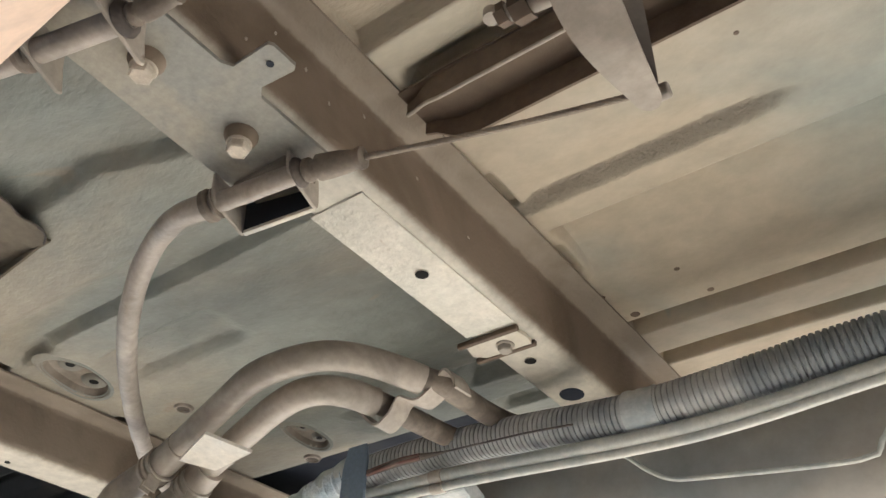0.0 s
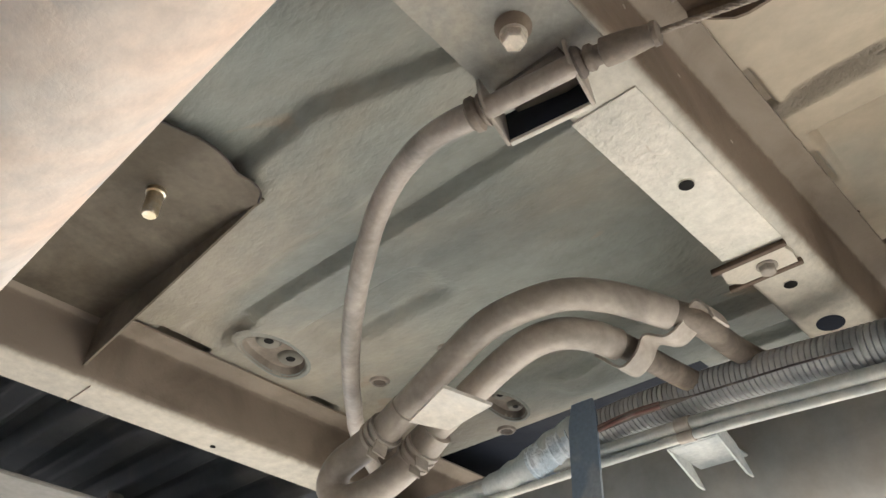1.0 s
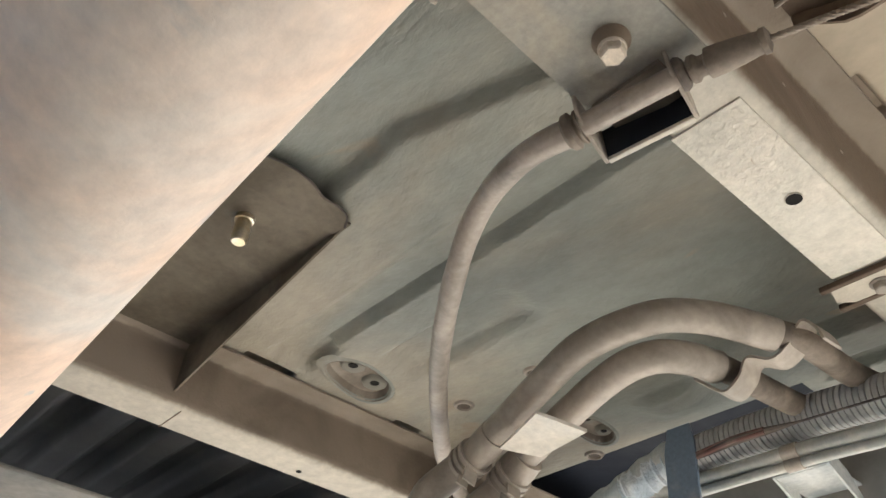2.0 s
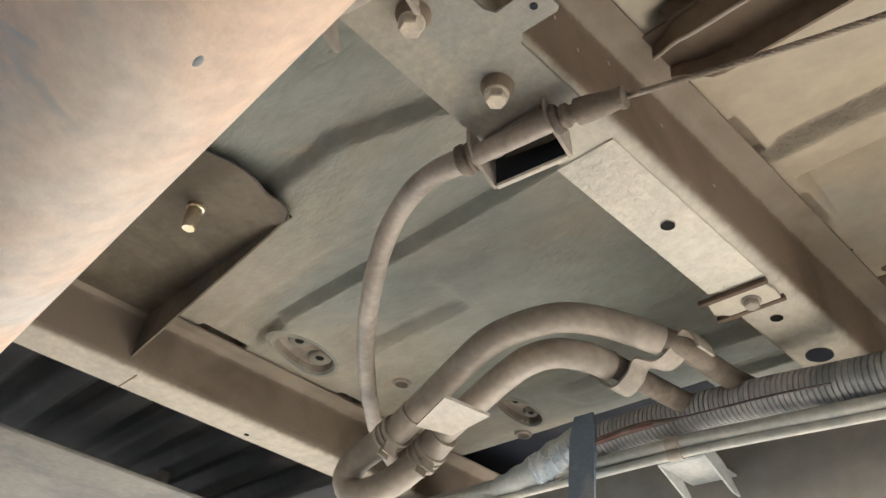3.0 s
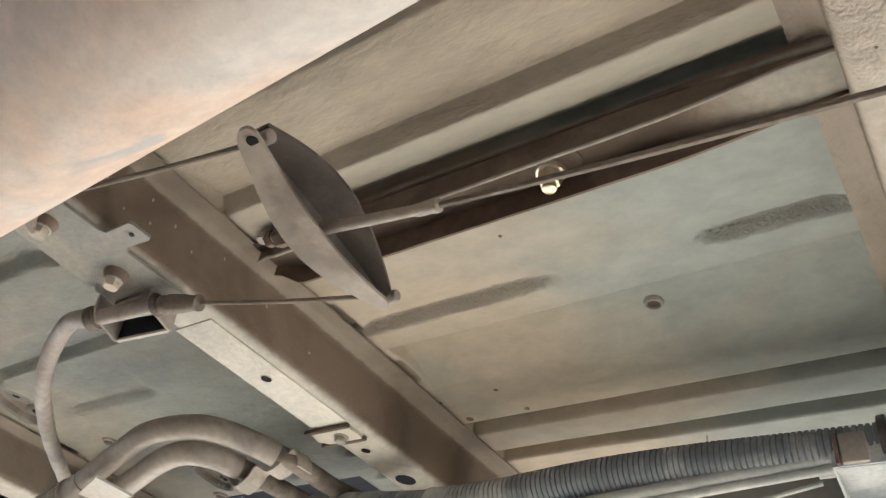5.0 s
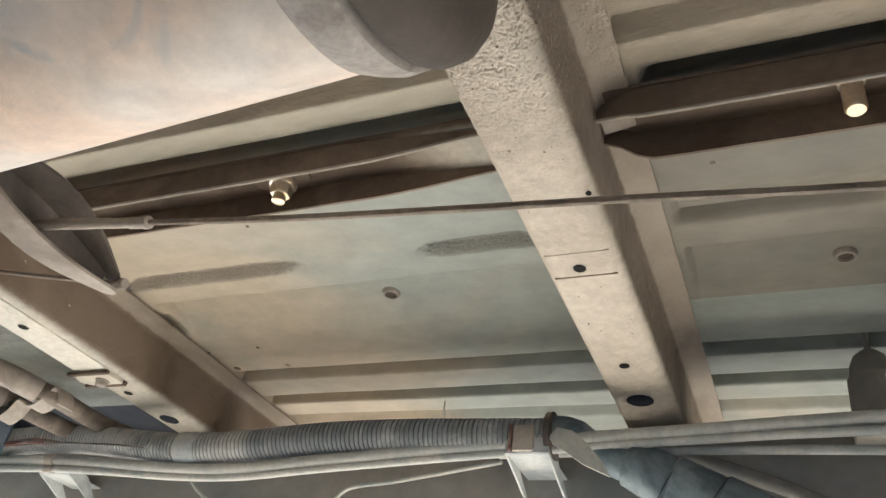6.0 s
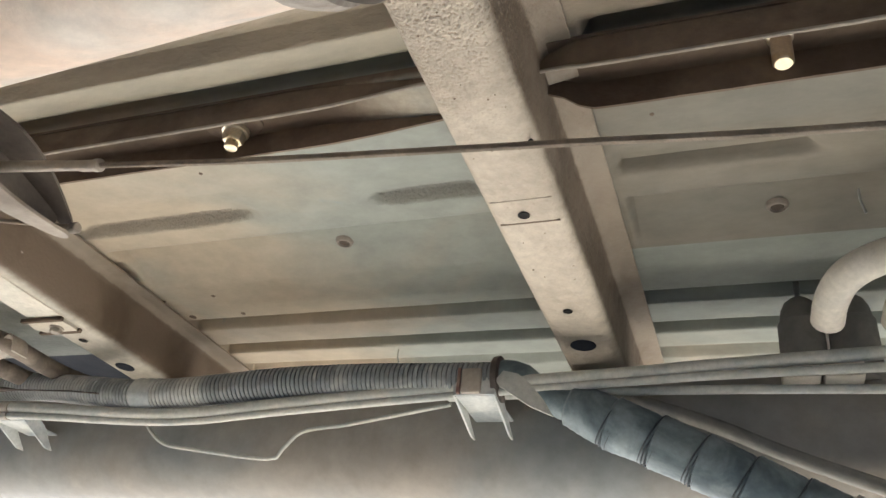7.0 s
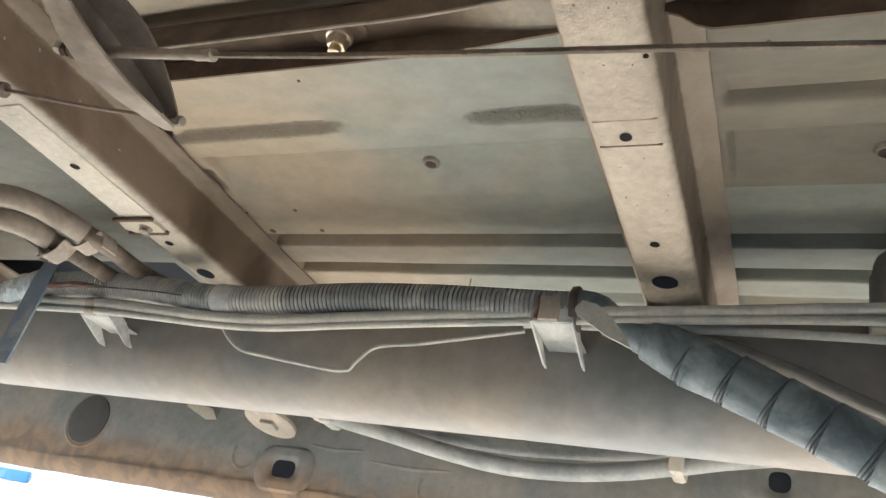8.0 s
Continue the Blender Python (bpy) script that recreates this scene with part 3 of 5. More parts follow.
# ---------------------------------------------------------------- long U channels between the beams
def channel(x0, x1, ya, yb, z_lo0, z_lo1, neck0, neck1, label, nut=None, long_stud=False):
    """Channel open downwards, its walls pinched where it meets the beams."""
    t, ztop = 0.0022, FLOOR - 0.006
    ch = thing("floor_channel", label, "channel", (x0, ya, ztop), kind="structure")
    at = ch.location.copy()
    n = 60
    for name, ys_, sgn in (("near_wall", ya, 1), ("far_wall", yb, -1)):
        bm = bmesh.new()
        rows, lit_edge = [], []
        for i in range(n + 1):
            u = i / n
            x = x0 + (x1 - x0) * u
            pinch = 0.010 * (1 - ease((x - x0) / 0.030)) * neck0 + 0.002 * (1 - ease((x1 - x) / 0.030)) * neck1
            rise = 0.012 * (1 - ease((x - x0) / 0.035)) * neck0 + 0.009 * (1 - ease((x1 - x) / 0.13)) * neck1
            zl = z_lo0 + (z_lo1 - z_lo0) * u + rise
            zl = min(zl, ztop - 0.001) + 0.0006 * noise.noise((x * 30, 0, ys_ * 9))
            y = ys_ + sgn * pinch
            lit_edge.append(Vector((x, y - sgn * t / 2, zl)))
            rows.append([bm.verts.new(p) for p in ((x, y, ztop), (x, y, zl), (x, y - sgn * t, zl), (x, y - sgn * t, ztop))])
        for a, b in zip(rows[:-1], rows[1:]):
            for k in range(4):
                bm.faces.new((a[k], a[(k + 1) % 4], b[(k + 1) % 4], b[k]))
        bm.faces.new(rows[0])
        bm.faces.new(rows[-1][::-1])
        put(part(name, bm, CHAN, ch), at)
        if sgn > 0:
            # pale bead imitates light caught along the wall's lower edge
            bm = bmesh.new()
            tube(bm, lit_edge, 0.0015, 8, smooth=False)
            put(part("lit_edge_bead", bm, LEAFST, ch, "pale bead imitating the lit lower edge"), at)
    bm = bmesh.new()
    rows = []
    for i in range(n + 1):
        x = x0 + (x1 - x0) * i / n
        # the end dips so that its height picks the pale, lit-looking tone
        sag = 0.010 * neck1 * (1 - ease((x1 - x) / 0.15))
        rows.append([bm.verts.new(p) for p in ((x, ya - 0.004, ztop - 0.001 - sag), (x, yb + 0.004, ztop - 0.001 - sag), (x, yb + 0.004, ztop + 0.0015), (x, ya - 0.004, ztop + 0.0015))])
    for a, b in zip(rows[:-1], rows[1:]):
        for k in range(4):
            bm.faces.new((a[k], a[(k + 1) % 4], b[(k + 1) % 4], b[k]))
    bm.faces.new(rows[0])
    bm.faces.new(rows[-1][::-1])
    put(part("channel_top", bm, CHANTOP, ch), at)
    if nut:
        x, y = nut
        bm = bmesh.new()
        if long_stud:
            lathe(bm, [(0.0, 0.0088), (0.004, 0.0088), (0.005, 0.0072), (0.026, 0.0072), (0.028, 0.0058)], down(x, y, ztop - 0.001), 24)
        else:
            lathe(bm, [(0.0, 0.0165), (0.003, 0.0165), (0.004, 0.015)], down(x, y, ztop) @ Matrix.Diagonal((1.7, 1, 1, 1)), 28)
            put(part("washer_plate", bm, CHAN, ch), at)
            bm = bmesh.new()
            hex_bolt(bm, x, y + 0.003, ztop - 0.004, 0.0098, 0.010, 0.0125, 0.004, 0.0058, 0.007)
        put(part("nut", bm, ZINC, ch, "shiny yellow zinc nut and stud end"), at)
    return ch


channel(-0.205, 0.314, 0.347, 0.388, 0.705, 0.705, 1, 1, "brown dusty steel channel open downwards with zinc nut", (0.098, 0.372))
channel(0.380, 1.05, 0.345, 0.388, 0.702, 0.702, 1, 0, "brown dusty steel channel open downwards with long stud", (0.545, 0.370), True)
front_channel = bpy.data.objects["floor_channel.001"]
bm = bmesh.new()
slab(bm, [(0.3815, 0.3590), (0.4050, 0.3580), (0.4050, 0.3760), (0.3815, 0.3750)], 0.0018, pose(0.38, 0, 0.7190, 0, -14, 0) @ Matrix.Translation((-0.38, 0, 0)))
put(part("folded_end", bm, LEAFEQ, front_channel, "pale folded end between the walls"), front_channel.location.copy())
gus_mat = material("olive_brown_dust", (0.115, 0.094, 0.066), (0.185, 0.155, 0.115), 0.5, 0.7, 0, 10.0, 0.2, 300)
gus = channel(-0.878, -0.580, 0.12, 0.296, 0.673, 0.727, 0, 0, "dark brown tapered floor channel ending in a lip, with stud", (-0.640, 0.228), True)
gat = gus.location.copy()
lip = smooth_path([(-0.573, 0.10, 0.7258), (-0.566, 0.16, 0.7258), (-0.558, 0.196, 0.7258), (-0.554, 0.225, 0.7258), (-0.558, 0.245, 0.7258), (-0.566, 0.262, 0.7258), (-0.566, 0.278, 0.7258), (-0.571, 0.290, 0.7258), (-0.584, 0.2968, 0.7258)], 0.004)
bm = bmesh.new()
slab(bm, [(-0.60, 0.10)] + [(p.x, p.y) for p in lip] + [(-0.60, 0.2972)], 0.0016, Matrix.Translation((0, 0, 0.7258)))
put(part("end_flap", bm, gus_mat, gus), gat)
bm = bmesh.new()
tube(bm, lip, 0.0011, 8, smooth=False)
put(part("end_lip", bm, DARKRUB, gus, "dark edge of the end flap"), gat)
for ob in gus.children:
    if ob.name.split(".")[0] in ("near_wall", "far_wall", "channel_top"):
        ob.data.materials[0] = gus_mat

# ---------------------------------------------------------------- side rail, sill, tank
bm = bmesh.new()
r = 0.058
arc = [radians(q) for q in range(0, 91, 9)]
prof = [(0.745, 0.645), (0.745, 0.509 + r)] + [(0.745 + r - r * math.cos(a), 0.509 + r - r * math.sin(a)) for a in arc[1:]]
prof += [(0.818, 0.509), (0.820, 0.511), (0.820, 0.645)]
extrude_profile(bm, prof, -2.3, 2.0, "x")
rail = tagged(part("side_rail", bm, RAIL), "brown dusty box-section chassis rail with rounded lower edge", "chassis rail", kind="structure")

rmark = bmesh.new()
box(rmark, (-0.0028, -0.006, -0.0004), (0.0028, 0.006, 0.0004), 0.0003)
rmark.transform(pose(-0.495, 0.7625, 0.5268, -44, 0, 0))
part("paint_chip", rmark, BODY, rail, "small white paint chip")


def sill_low(x):
    return 0.440 + 0.003 * math.sin(x * 2.0)


bm = bmesh.new()
rows = []
sx = [-2.4 + 0.04 * i for i in range(111)]
for x in sx:
    zl = sill_low(x) + 0.002 * noise.noise((x * 14, 0, 0))
    rows.append([bm.verts.new(p) for p in ((x, 1.10, 0.80), (x, 1.10, zl + 0.05), (x, 1.106, zl + 0.012), (x, 1.118, zl), (x, 1.125, zl), (x, 1.14, zl + 0.03), (x, 1.22, 0.50), (x, 1.24, 0.80))])
for a, b in zip(rows[:-1], rows[1:]):
    for k in range(8):
        bm.faces.new((a[k], a[(k + 1) % 8], b[(k + 1) % 8], b[k]))
bm.faces.new(rows[0])
bm.faces.new(rows[-1][::-1])
sill = thing("sill", "rust-edged dusty inner sill panel with pressed rings and slots", "sill", (0, 1.1, 0.42), kind="structure")
at = sill.location.copy()
put(part("sill_panel", bm, SILL, sill), at)


def face_m(x, y, z):
    """Axis towards the camera side from an upright panel."""
    return pose(x, y, z, 90, 0, 0)


def rounded(w_, h_, r, n=6):
    """Outline of a plate with round corners."""
    return [(sx_ * (w_ - r) + r * math.cos(q), sy_ * (h_ - r) + r * math.sin(q))
            for k, (sx_, sy_) in enumerate(((1, 1), (-1, 1), (-1, -1), (1, -1))) for q in [math.pi / 2 * (k + i / n) for i in range(n + 1)]]


for x, z, rx, rz in ((-0.318, 0.498, 0.020, 0.0125), (0.451, 0.572, 0.012, 0.012)):
    bm = bmesh.new()
    rows = []
    for grow, lift in ((0.036, 0.0), (0.030, 0.0045), (0.016, 0.0058), (0.010, 0.0050), (0.004, 0.0016), (0.0, 0.0008)):
        rows.append([bm.verts.new((x + p, 1.0998 - lift, z + q)) for p, q in rounded(rx + grow, rz + grow * 0.75, min(rz, rx) * 0.9 + grow * 0.5)])
    for a, b in zip(rows[:-1], rows[1:]):
        for k in range(len(a)):
            bm.faces.new((a[k], a[(k + 1) % len(a)], b[(k + 1) % len(b)], b[k]))
    put(part("slot_pad", bm, SILL, sill), at)
    # flat dark plate stands in for the slot's unlit inside
    bm = bmesh.new()
    slab(bm, rounded(rx + 0.002, rz + 0.002, rz * 0.9), 0.0006, face_m(x, 1.0990, z))
    put(part("slot", bm, UPPER, sill, "dark oval slot"), at)
for x, z, r_ in ((-0.405, 0.515, 0.026), (-0.04, 0.50, 0.028), (0.10, 0.478, 0.03), (0.30, 0.50, 0.03), (-0.79, 0.541, 0.054)):
    bm = bmesh.new()
    for a0, a1 in ((150, 390),):
        tube(bm, [(x + r_ * math.cos(radians(q)), 1.1046, z + r_ * math.sin(radians(q))) for q in range(a0, a1, 15)], 0.006, 10, 0.01)
    put(part("pressed_ring", bm, SILL, sill), at)
for x0_, x1_, z in ((-0.28, -0.18, 0.545), (-0.16, -0.02, 0.53), (0.45, 0.62, 0.535)):
    bm = bmesh.new()
    tube(bm, [(x0_, 1.1055, z), ((x0_ + x1_) / 2, 1.1045, z - 0.004), (x1_, 1.1055, z)], 0.006, 10, 0.02)
    put(part("pressed_bead", bm, SILL, sill), at)
# flat dark disc in place of the unlit access hole
bm = bmesh.new()
lathe(bm, [(-0.001, 0.048), (0.001, 0.048), (0.0016, 0.03)], face_m(-0.790, 1.0995, 0.541), 40)
put(part("access_hole", bm, PANDARK, sill, "round access hole drawn as a dark disc"), at)
bm = bmesh.new()
rows = []
for x in sx:
    zl = sill_low(x) + 0.002 * noise.noise((x * 14, 0, 0))
    hi = zl + 0.030 + 0.012 * noise.noise((x * 9, 4, 0))
    rows.append([bm.verts.new(p) for p in ((x, 1.0985, hi), (x, 1.0985, zl + 0.046 - 0.02), (x, 1.1045, zl + 0.011), (x, 1.117, zl - 0.0015), (x, 1.124, zl + 0.001), (x, 1.112, zl + 0.012), (x, 1.103, hi))])
for a, b in zip(rows[:-1], rows[1:]):
    for k in range(7):
        bm.faces.new((a[k], a[(k + 1) % 7], b[(k + 1) % 7], b[k]))
put(part("rusted_edge", bm, SILL, sill, "orange rusted lower edge"), at)
# the other side of the van, never seen; its low rail blocks light
bm = bmesh.new()
box(bm, (-2.4, -1.02, 0.42), (2.0, -0.99, 0.80))
box(bm, (-2.3, -0.66, 0.385), (2.0, -0.53, 0.70), 0.015)
tagged(part("unseen_far_side", bm, SILL), "unseen sill and rail on the other side, set low to block light", "sill", kind="structure")

bm = bmesh.new()
box(bm, (-1.75, -0.30, 0.598), (-1.033, 0.735, 0.604), 0.002)
tray = thing("heat_shield", "grey dusty flat steel heat shield hung under the floor", "heat shield", (-1.4, 0.2, 0.6))
tat = tray.location.copy()
put(part("shield_sheet", bm, TANK, tray), tat)
for x, y in ((-1.30, -0.1), (-1.30, 0.55), (-1.6, 0.2)):
    bm = bmesh.new()
    lathe(bm, [(0, 0.012), (0.13, 0.012)], Matrix.Translation((x, y, 0.603)), 12)
    put(part("hanger", bm, TANK, tray), tat)

# ---------------------------------------------------------------- floor grommets, plugs and holes (parts of the pan)
def grommet(x, y, r, z=FLOOR, plug=YOKE, sx=1.0, turn=0.0):
    g = thing("drain_plug", "grey rubber drain plug with dark centre in the floor", "plug", (x, y, z), "floor plugs")
    m = pose(0, 0, 0, 180, 0, turn) @ Matrix.Diagonal((sx, 1, 1, 1))
    bm = bmesh.new()
    lathe(bm, [(0.0, r * 1.2), (0.002, r * 1.15), (0.0045, r * 1.0), (0.005, r * 0.82), (0.0025, r * 0.7), (-0.001, r * 0.68)], m, 28, close=False)
    part("collar", bm, CABLE, g)
    bm = bmesh.new()
    lathe(bm, [(0.0028, r * 0.70), (-0.001, r * 0.62), (-0.003, r * 0.3)], m, 24)
    part("plug", bm, plug, g, "dark recessed centre")
    return g


for x, y in ((0.096, 0.594), (0.543, 0.596)):
    grommet(x, y, 0.0086, FLOOR - 0.0005 - floor_drop(x, y))
for x, y in ((-0.640, 0.600), (-0.755, 0.600), (-0.725, 0.805)):
    grommet(x, y, 0.011, FLOOR - floor_drop(x, y))
for x, y, r_ in ((-0.111, 0.718, 0.0035), (-0.191, 0.718, 0.005), (-0.125, 0.668, 0.0028), (-0.205, 0.672, 0.003), (0.016, 0.435, 0.002), (0.45, 0.44, 0.002)):
    # small dark disc drawn for each unlit floor hole
    bm = bmesh.new()
    lathe(bm, [(-0.001, r_), (0.0016, r_), (0.0022, r_ * 0.7)], down(x, y, FLOOR - floor_drop(x, y)), 16)
    tagged(part("floor_hole", bm, CHAN), "small dark drilled hole in the floor", "hole", "floor holes", "structure")

# bare chips in the floor paint and specks on the front beam
rng = random.Random(11)
for x, y in ((-0.128, 0.655), (-0.055, 0.672), (0.02, 0.690), (0.13, 0.655), (-0.16, 0.62), (0.22, 0.47), (0.05, 0.455), (-0.08, 0.44), (0.47, 0.60), (0.50, 0.465), (-0.60, 0.44), (-0.52, 0.38), (-0.66, 0.36)):
    bm = bmesh.new()
    k = rng.uniform(0.6, 1.3)
    slab(bm, [(math.cos(a) * 0.0022 * k * rng.uniform(0.6, 1.3), math.sin(a) * 0.0011 * k * rng.uniform(0.6, 1.3)) for a in [0.9 * q for q in range(7)]], 0.0006, pose(x, y, FLOOR - floor_drop(x, y) - 0.0004, 0, 0, rng.uniform(-60, 60)))
    part("paint_chip", bm, STRAP if rng.random() < 0.6 else CHAN, floor_pan)
for _ in range(20):
    x, y = rng.uniform(0.326, 0.369), rng.choice((rng.uniform(0.10, 0.44), rng.uniform(0.47, 0.60)))
    bm = bmesh.new()
    k = rng.uniform(0.3, 0.8)
    slab(bm, [(math.cos(a) * 0.0012 * k * rng.uniform(0.6, 1.4), math.sin(a) * 0.0012 * k * rng.uniform(0.6, 1.4)) for a in [0.9 * q for q in range(7)]], 0.0006, pose(x, y, 0.6566))
    put(part("chipped_speck", bm, CHAN, beam_front), at_front)

# oval sealing plugs
def oval_plug(x, y, turn, length, width):
    g = thing("oval_plug", "dusty oval pressed plug with two studs", "plug", (x, y, FLOOR - 0.001), "floor plugs")
    m = pose(0, 0, 0, 0, 0, turn) @ pose(0, 0, 0, 180, 0, 0)
    ring = [(math.cos(a), math.sin(a)) for a in [2 * math.pi * k / 36 for k in range(36)]]
    def oval(q, z):
        return [m @ Vector((c * width * q, math.copysign(abs(si) ** 0.75, si) * length * q * (1 - 0.16 * c), z)) for c, si in ring]

    def skin(levels, cap):
        b_ = bmesh.new()
        rows = [[b_.verts.new(p) for p in oval(q, z)] for q, z in levels]
        for a, b in zip(rows[:-1], rows[1:]):
            for k in range(36):
                b_.faces.new((a[k], a[(k + 1) % 36], b[(k + 1) % 36], b[k]))
        if cap:
            b_.faces.new(rows[-1])
        return b_

    part("oval_lip", skin(((1.26, -0.001), (1.16, 0.0012), (1.08, 0.0020), (1.02, 0.0010), (0.97, -0.001)), False), PANGREY, g)
    part("oval_dish", skin(((1.02, 0.0015), (0.96, -0.003), (0.88, -0.0085), (0.5, -0.0100)), True), LEAFEQ, g, "brown recessed dish")
    for q in (-0.48, 0.46):
        bm = bmesh.new()
        lathe(bm, [(-0.0100, width * 0.56), (-0.006, width * 0.50), (-0.004, width * 0.40), (-0.0036, width * 0.10)], m @ Matrix.Translation((width * 0.15, q * length, 0)), 24)
        stud = part("plug_stud", bm, PANMID, g)
        bm = bmesh.new()
        lathe(bm, [(-0.0036, width * 0.20), (-0.0030, width * 0.18), (-0.0034, width * 0.05)], m @ Matrix.Translation((width * 0.28, (q + 0.10) * length, 0)), 16)
        part("stud_hole", bm, HOLE, stud)
    return g


for dimple in DIMPLES:
    oval_plug(*dimple)
for x, y in ((0.060, 0.845), (0.608, 0.575)):
    bm = bmesh.new()
    tube(bm, [(x, y, FLOOR), (x, y, FLOOR - 0.012), (x + 0.003, y + 0.002, FLOOR - 0.024)], 0.0012, 6)
    tagged(part("wire_stub", bm, LINE), "thin grey wire stub hanging from the floor", "wire", "stubs")

# ---------------------------------------------------------------- propeller shaft
SH_Y, SH_Z, SH_DY, SH_DZ, SH_R = 0.0414, 0.4845, -0.0261, 0.0353, 0.050
sd = Vector((1, SH_DY, SH_DZ)).normalized()


def shaft_m(x):
    return Matrix.Translation((x, SH_Y + SH_DY * x, SH_Z + SH_DZ * x)) @ sd.to_track_quat("Z", "Y").to_matrix().to_4x4()


shaft = thing("propeller_shaft", "beige dusty propeller shaft tube with light rust bloom", "propeller shaft", (-1.2, 0.07, 0.44))
at = shaft.location.copy()
bm = bmesh.new()
lathe(bm, [(0, SH_R * 0.9), (0.004, SH_R), (0.5, SH_R), (1.0, SH_R), (1.40, SH_R), (1.791, SH_R), (1.796, SH_R * 0.985)], shaft_m(-1.4), 96)
put(part("shaft_tube", bm, SHAFT, shaft), at)
bm = bmesh.new()
lathe(bm, [(0, SH_R * 0.97), (0.002, SH_R * 1.02), (0.006, SH_R * 1.05), (0.012, SH_R * 1.08), (0.0165, SH_R * 1.075), (0.019, SH_R * 0.98)], shaft_m(0.3875), 72)
put(part("weld_ring", bm, WELD, shaft, "pale uneven weld ring"), at)
bm = bmesh.new()
lathe(bm, [(0, SH_R * 0.97), (0.002, SH_R * 1.06), (0.006, SH_R * 1.09), (0.011, SH_R * 1.08), (0.015, SH_R * 1.02), (0.018, SH_R * 0.90), (0.020, SH_R * 0.70), (0.045, SH_R * 0.42)], shaft_m(0.4045), 72)
put(part("yoke_end", bm, YOKE, shaft, "dark brown cast yoke end"), at)
bm = bmesh.new()
lathe(bm, [(0.0, 0.012), (0.6, 0.012)], shaft_m(0.425), 24)
put(part("splined_stub", bm, YOKE, shaft), at)
bm = bmesh.new()
lathe(bm, [(0.0, 0.012), (0.005, 0.04), (0.05, 0.04), (0.06, 0.02)], shaft_m(0.98), 32)
put(part("front_joint", bm, YOKE, shaft), at)
for x_ in (-1.38, 1.0):
    bm = bmesh.new()
    c_ = shaft_m(x_).translation
    box(bm, (c_.x - 0.02, c_.y - 0.02, c_.z - 0.02), (c_.x + 0.02, c_.y + 0.02, 0.734), 0.003)
    put(part("bearing_hanger", bm, YOKE, shaft), at)

bm = bmesh.new()
bmesh.ops.create_icosphere(bm, subdivisions=2, radius=0.0022, matrix=Matrix.Translation((-0.185, 0.063, 0.4310)) @ Matrix.Diagonal((1.4, 0.8, 0.25, 1)))
put(part("paint_fleck", bm, LOOM, shaft, "small blue-grey fleck"), at)

# ---------------------------------------------------------------- plate and handbrake cable brackets
plate = thing("cable_plate", "grey-green bolted cable bracket plate with tab", "bracket", (-0.27, 0.22, 0.655))
at = plate.location.copy()
bm = bmesh.new()
slab(bm, [(-0.298, 0.06), (-0.232, 0.06), (-0.232, 0.214), (-0.228, 0.221), (-0.199, 0.221), (-0.197, 0.224), (-0.197, 0.242), (-0.200, 0.244), (-0.226, 0.242), (-0.232, 0.248), (-0.232, 0.315), (-0.303, 0.315), (-0.309, 0.285)], 0.003, Matrix.Translation((0, 0, 0.6535)))
put(part("plate", bm, PLATE, plate), at)
bm = bmesh.new()
lathe(bm, [(0, 0.0024), (0.0006, 0.0024)], down(-0.208, 0.232, 0.6535), 16)
put(part("tab_hole", bm, UPPER, plate), at)
for y in (0.188, 0.263):
    bm = bmesh.new()
    lathe(bm, [(0, 0.0112), (0.002, 0.0112), (0.008, 0.0084)], down(-0.266, y, 0.6535), 24)
    put(part("bolt_collar", bm, BEAMSIDE, plate, "brown dusty collar"), at)
    bm = bmesh.new()
    hex_bolt(bm, -0.266, y, 0.6457, 0.0076, 0.0062, 0.0084, 0.0018)
    put(part("bolt", bm, BOLT, plate, "dusty hexagon flange bolt"), at)


def cable_bracket(m, flip):
    """Folded bracket round a conduit whose axis is local x of m: two end walls, an upright back and its folded lip."""
    br = thing("cable_bracket", "dusty folded steel bracket gripping a cable conduit", "bracket", m.translation, "handbrake brackets")
    at = br.location.copy()
    e = -1 if flip else 1
    for x in (-0.0305, 0.0275):
        out = [(-0.010, 0.019), (-0.010, 0.002), (-0.0085, -0.0035), (-0.004, -0.0058), (0.0235, -0.0095), (0.0285, -0.0085), (0.0290, -0.003), (0.0290, 0.021)]
        if flip:
            out = [(-0.014, 0.019), (-0.0165, 0.004), (-0.0235, -0.0105), (-0.0200, -0.0125), (0.010, -0.0065), (0.0290, -0.003), (0.0290, 0.021)]
        bm = bmesh.new()
        a = [bm.verts.new((x, e * y, z)) for y, z in out]
        b = [bm.verts.new((x + 0.0026, e * y, z)) for y, z in out]
        bm.faces.new(a)
        bm.faces.new(b[::-1])
        for i in range(len(out)):
            j = (i + 1) % len(out)
            bm.faces.new((a[i], a[j], b[j], b[i]))
        bmesh.ops.bevel(bm, geom=bm.edges[:], offset=0.0006, segments=1, affect="EDGES")
        bm.transform(m)
        put(part("end_wall", bm, LEAFST, br), at)
    # back wall coloured near-black to imitate the bracket's unlit inside
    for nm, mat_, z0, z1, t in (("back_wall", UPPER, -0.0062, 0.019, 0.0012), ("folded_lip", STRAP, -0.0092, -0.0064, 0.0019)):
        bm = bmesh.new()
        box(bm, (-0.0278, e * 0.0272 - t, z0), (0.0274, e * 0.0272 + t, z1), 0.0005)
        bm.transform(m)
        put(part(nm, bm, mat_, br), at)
    return br


AXIS = pose(-0.2790, 0.2935, 0.6365, 0, -6, 13)
cable_bracket(AXIS, False)
# thin dark slab stands in for the shadow on the plate above the conduit
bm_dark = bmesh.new()
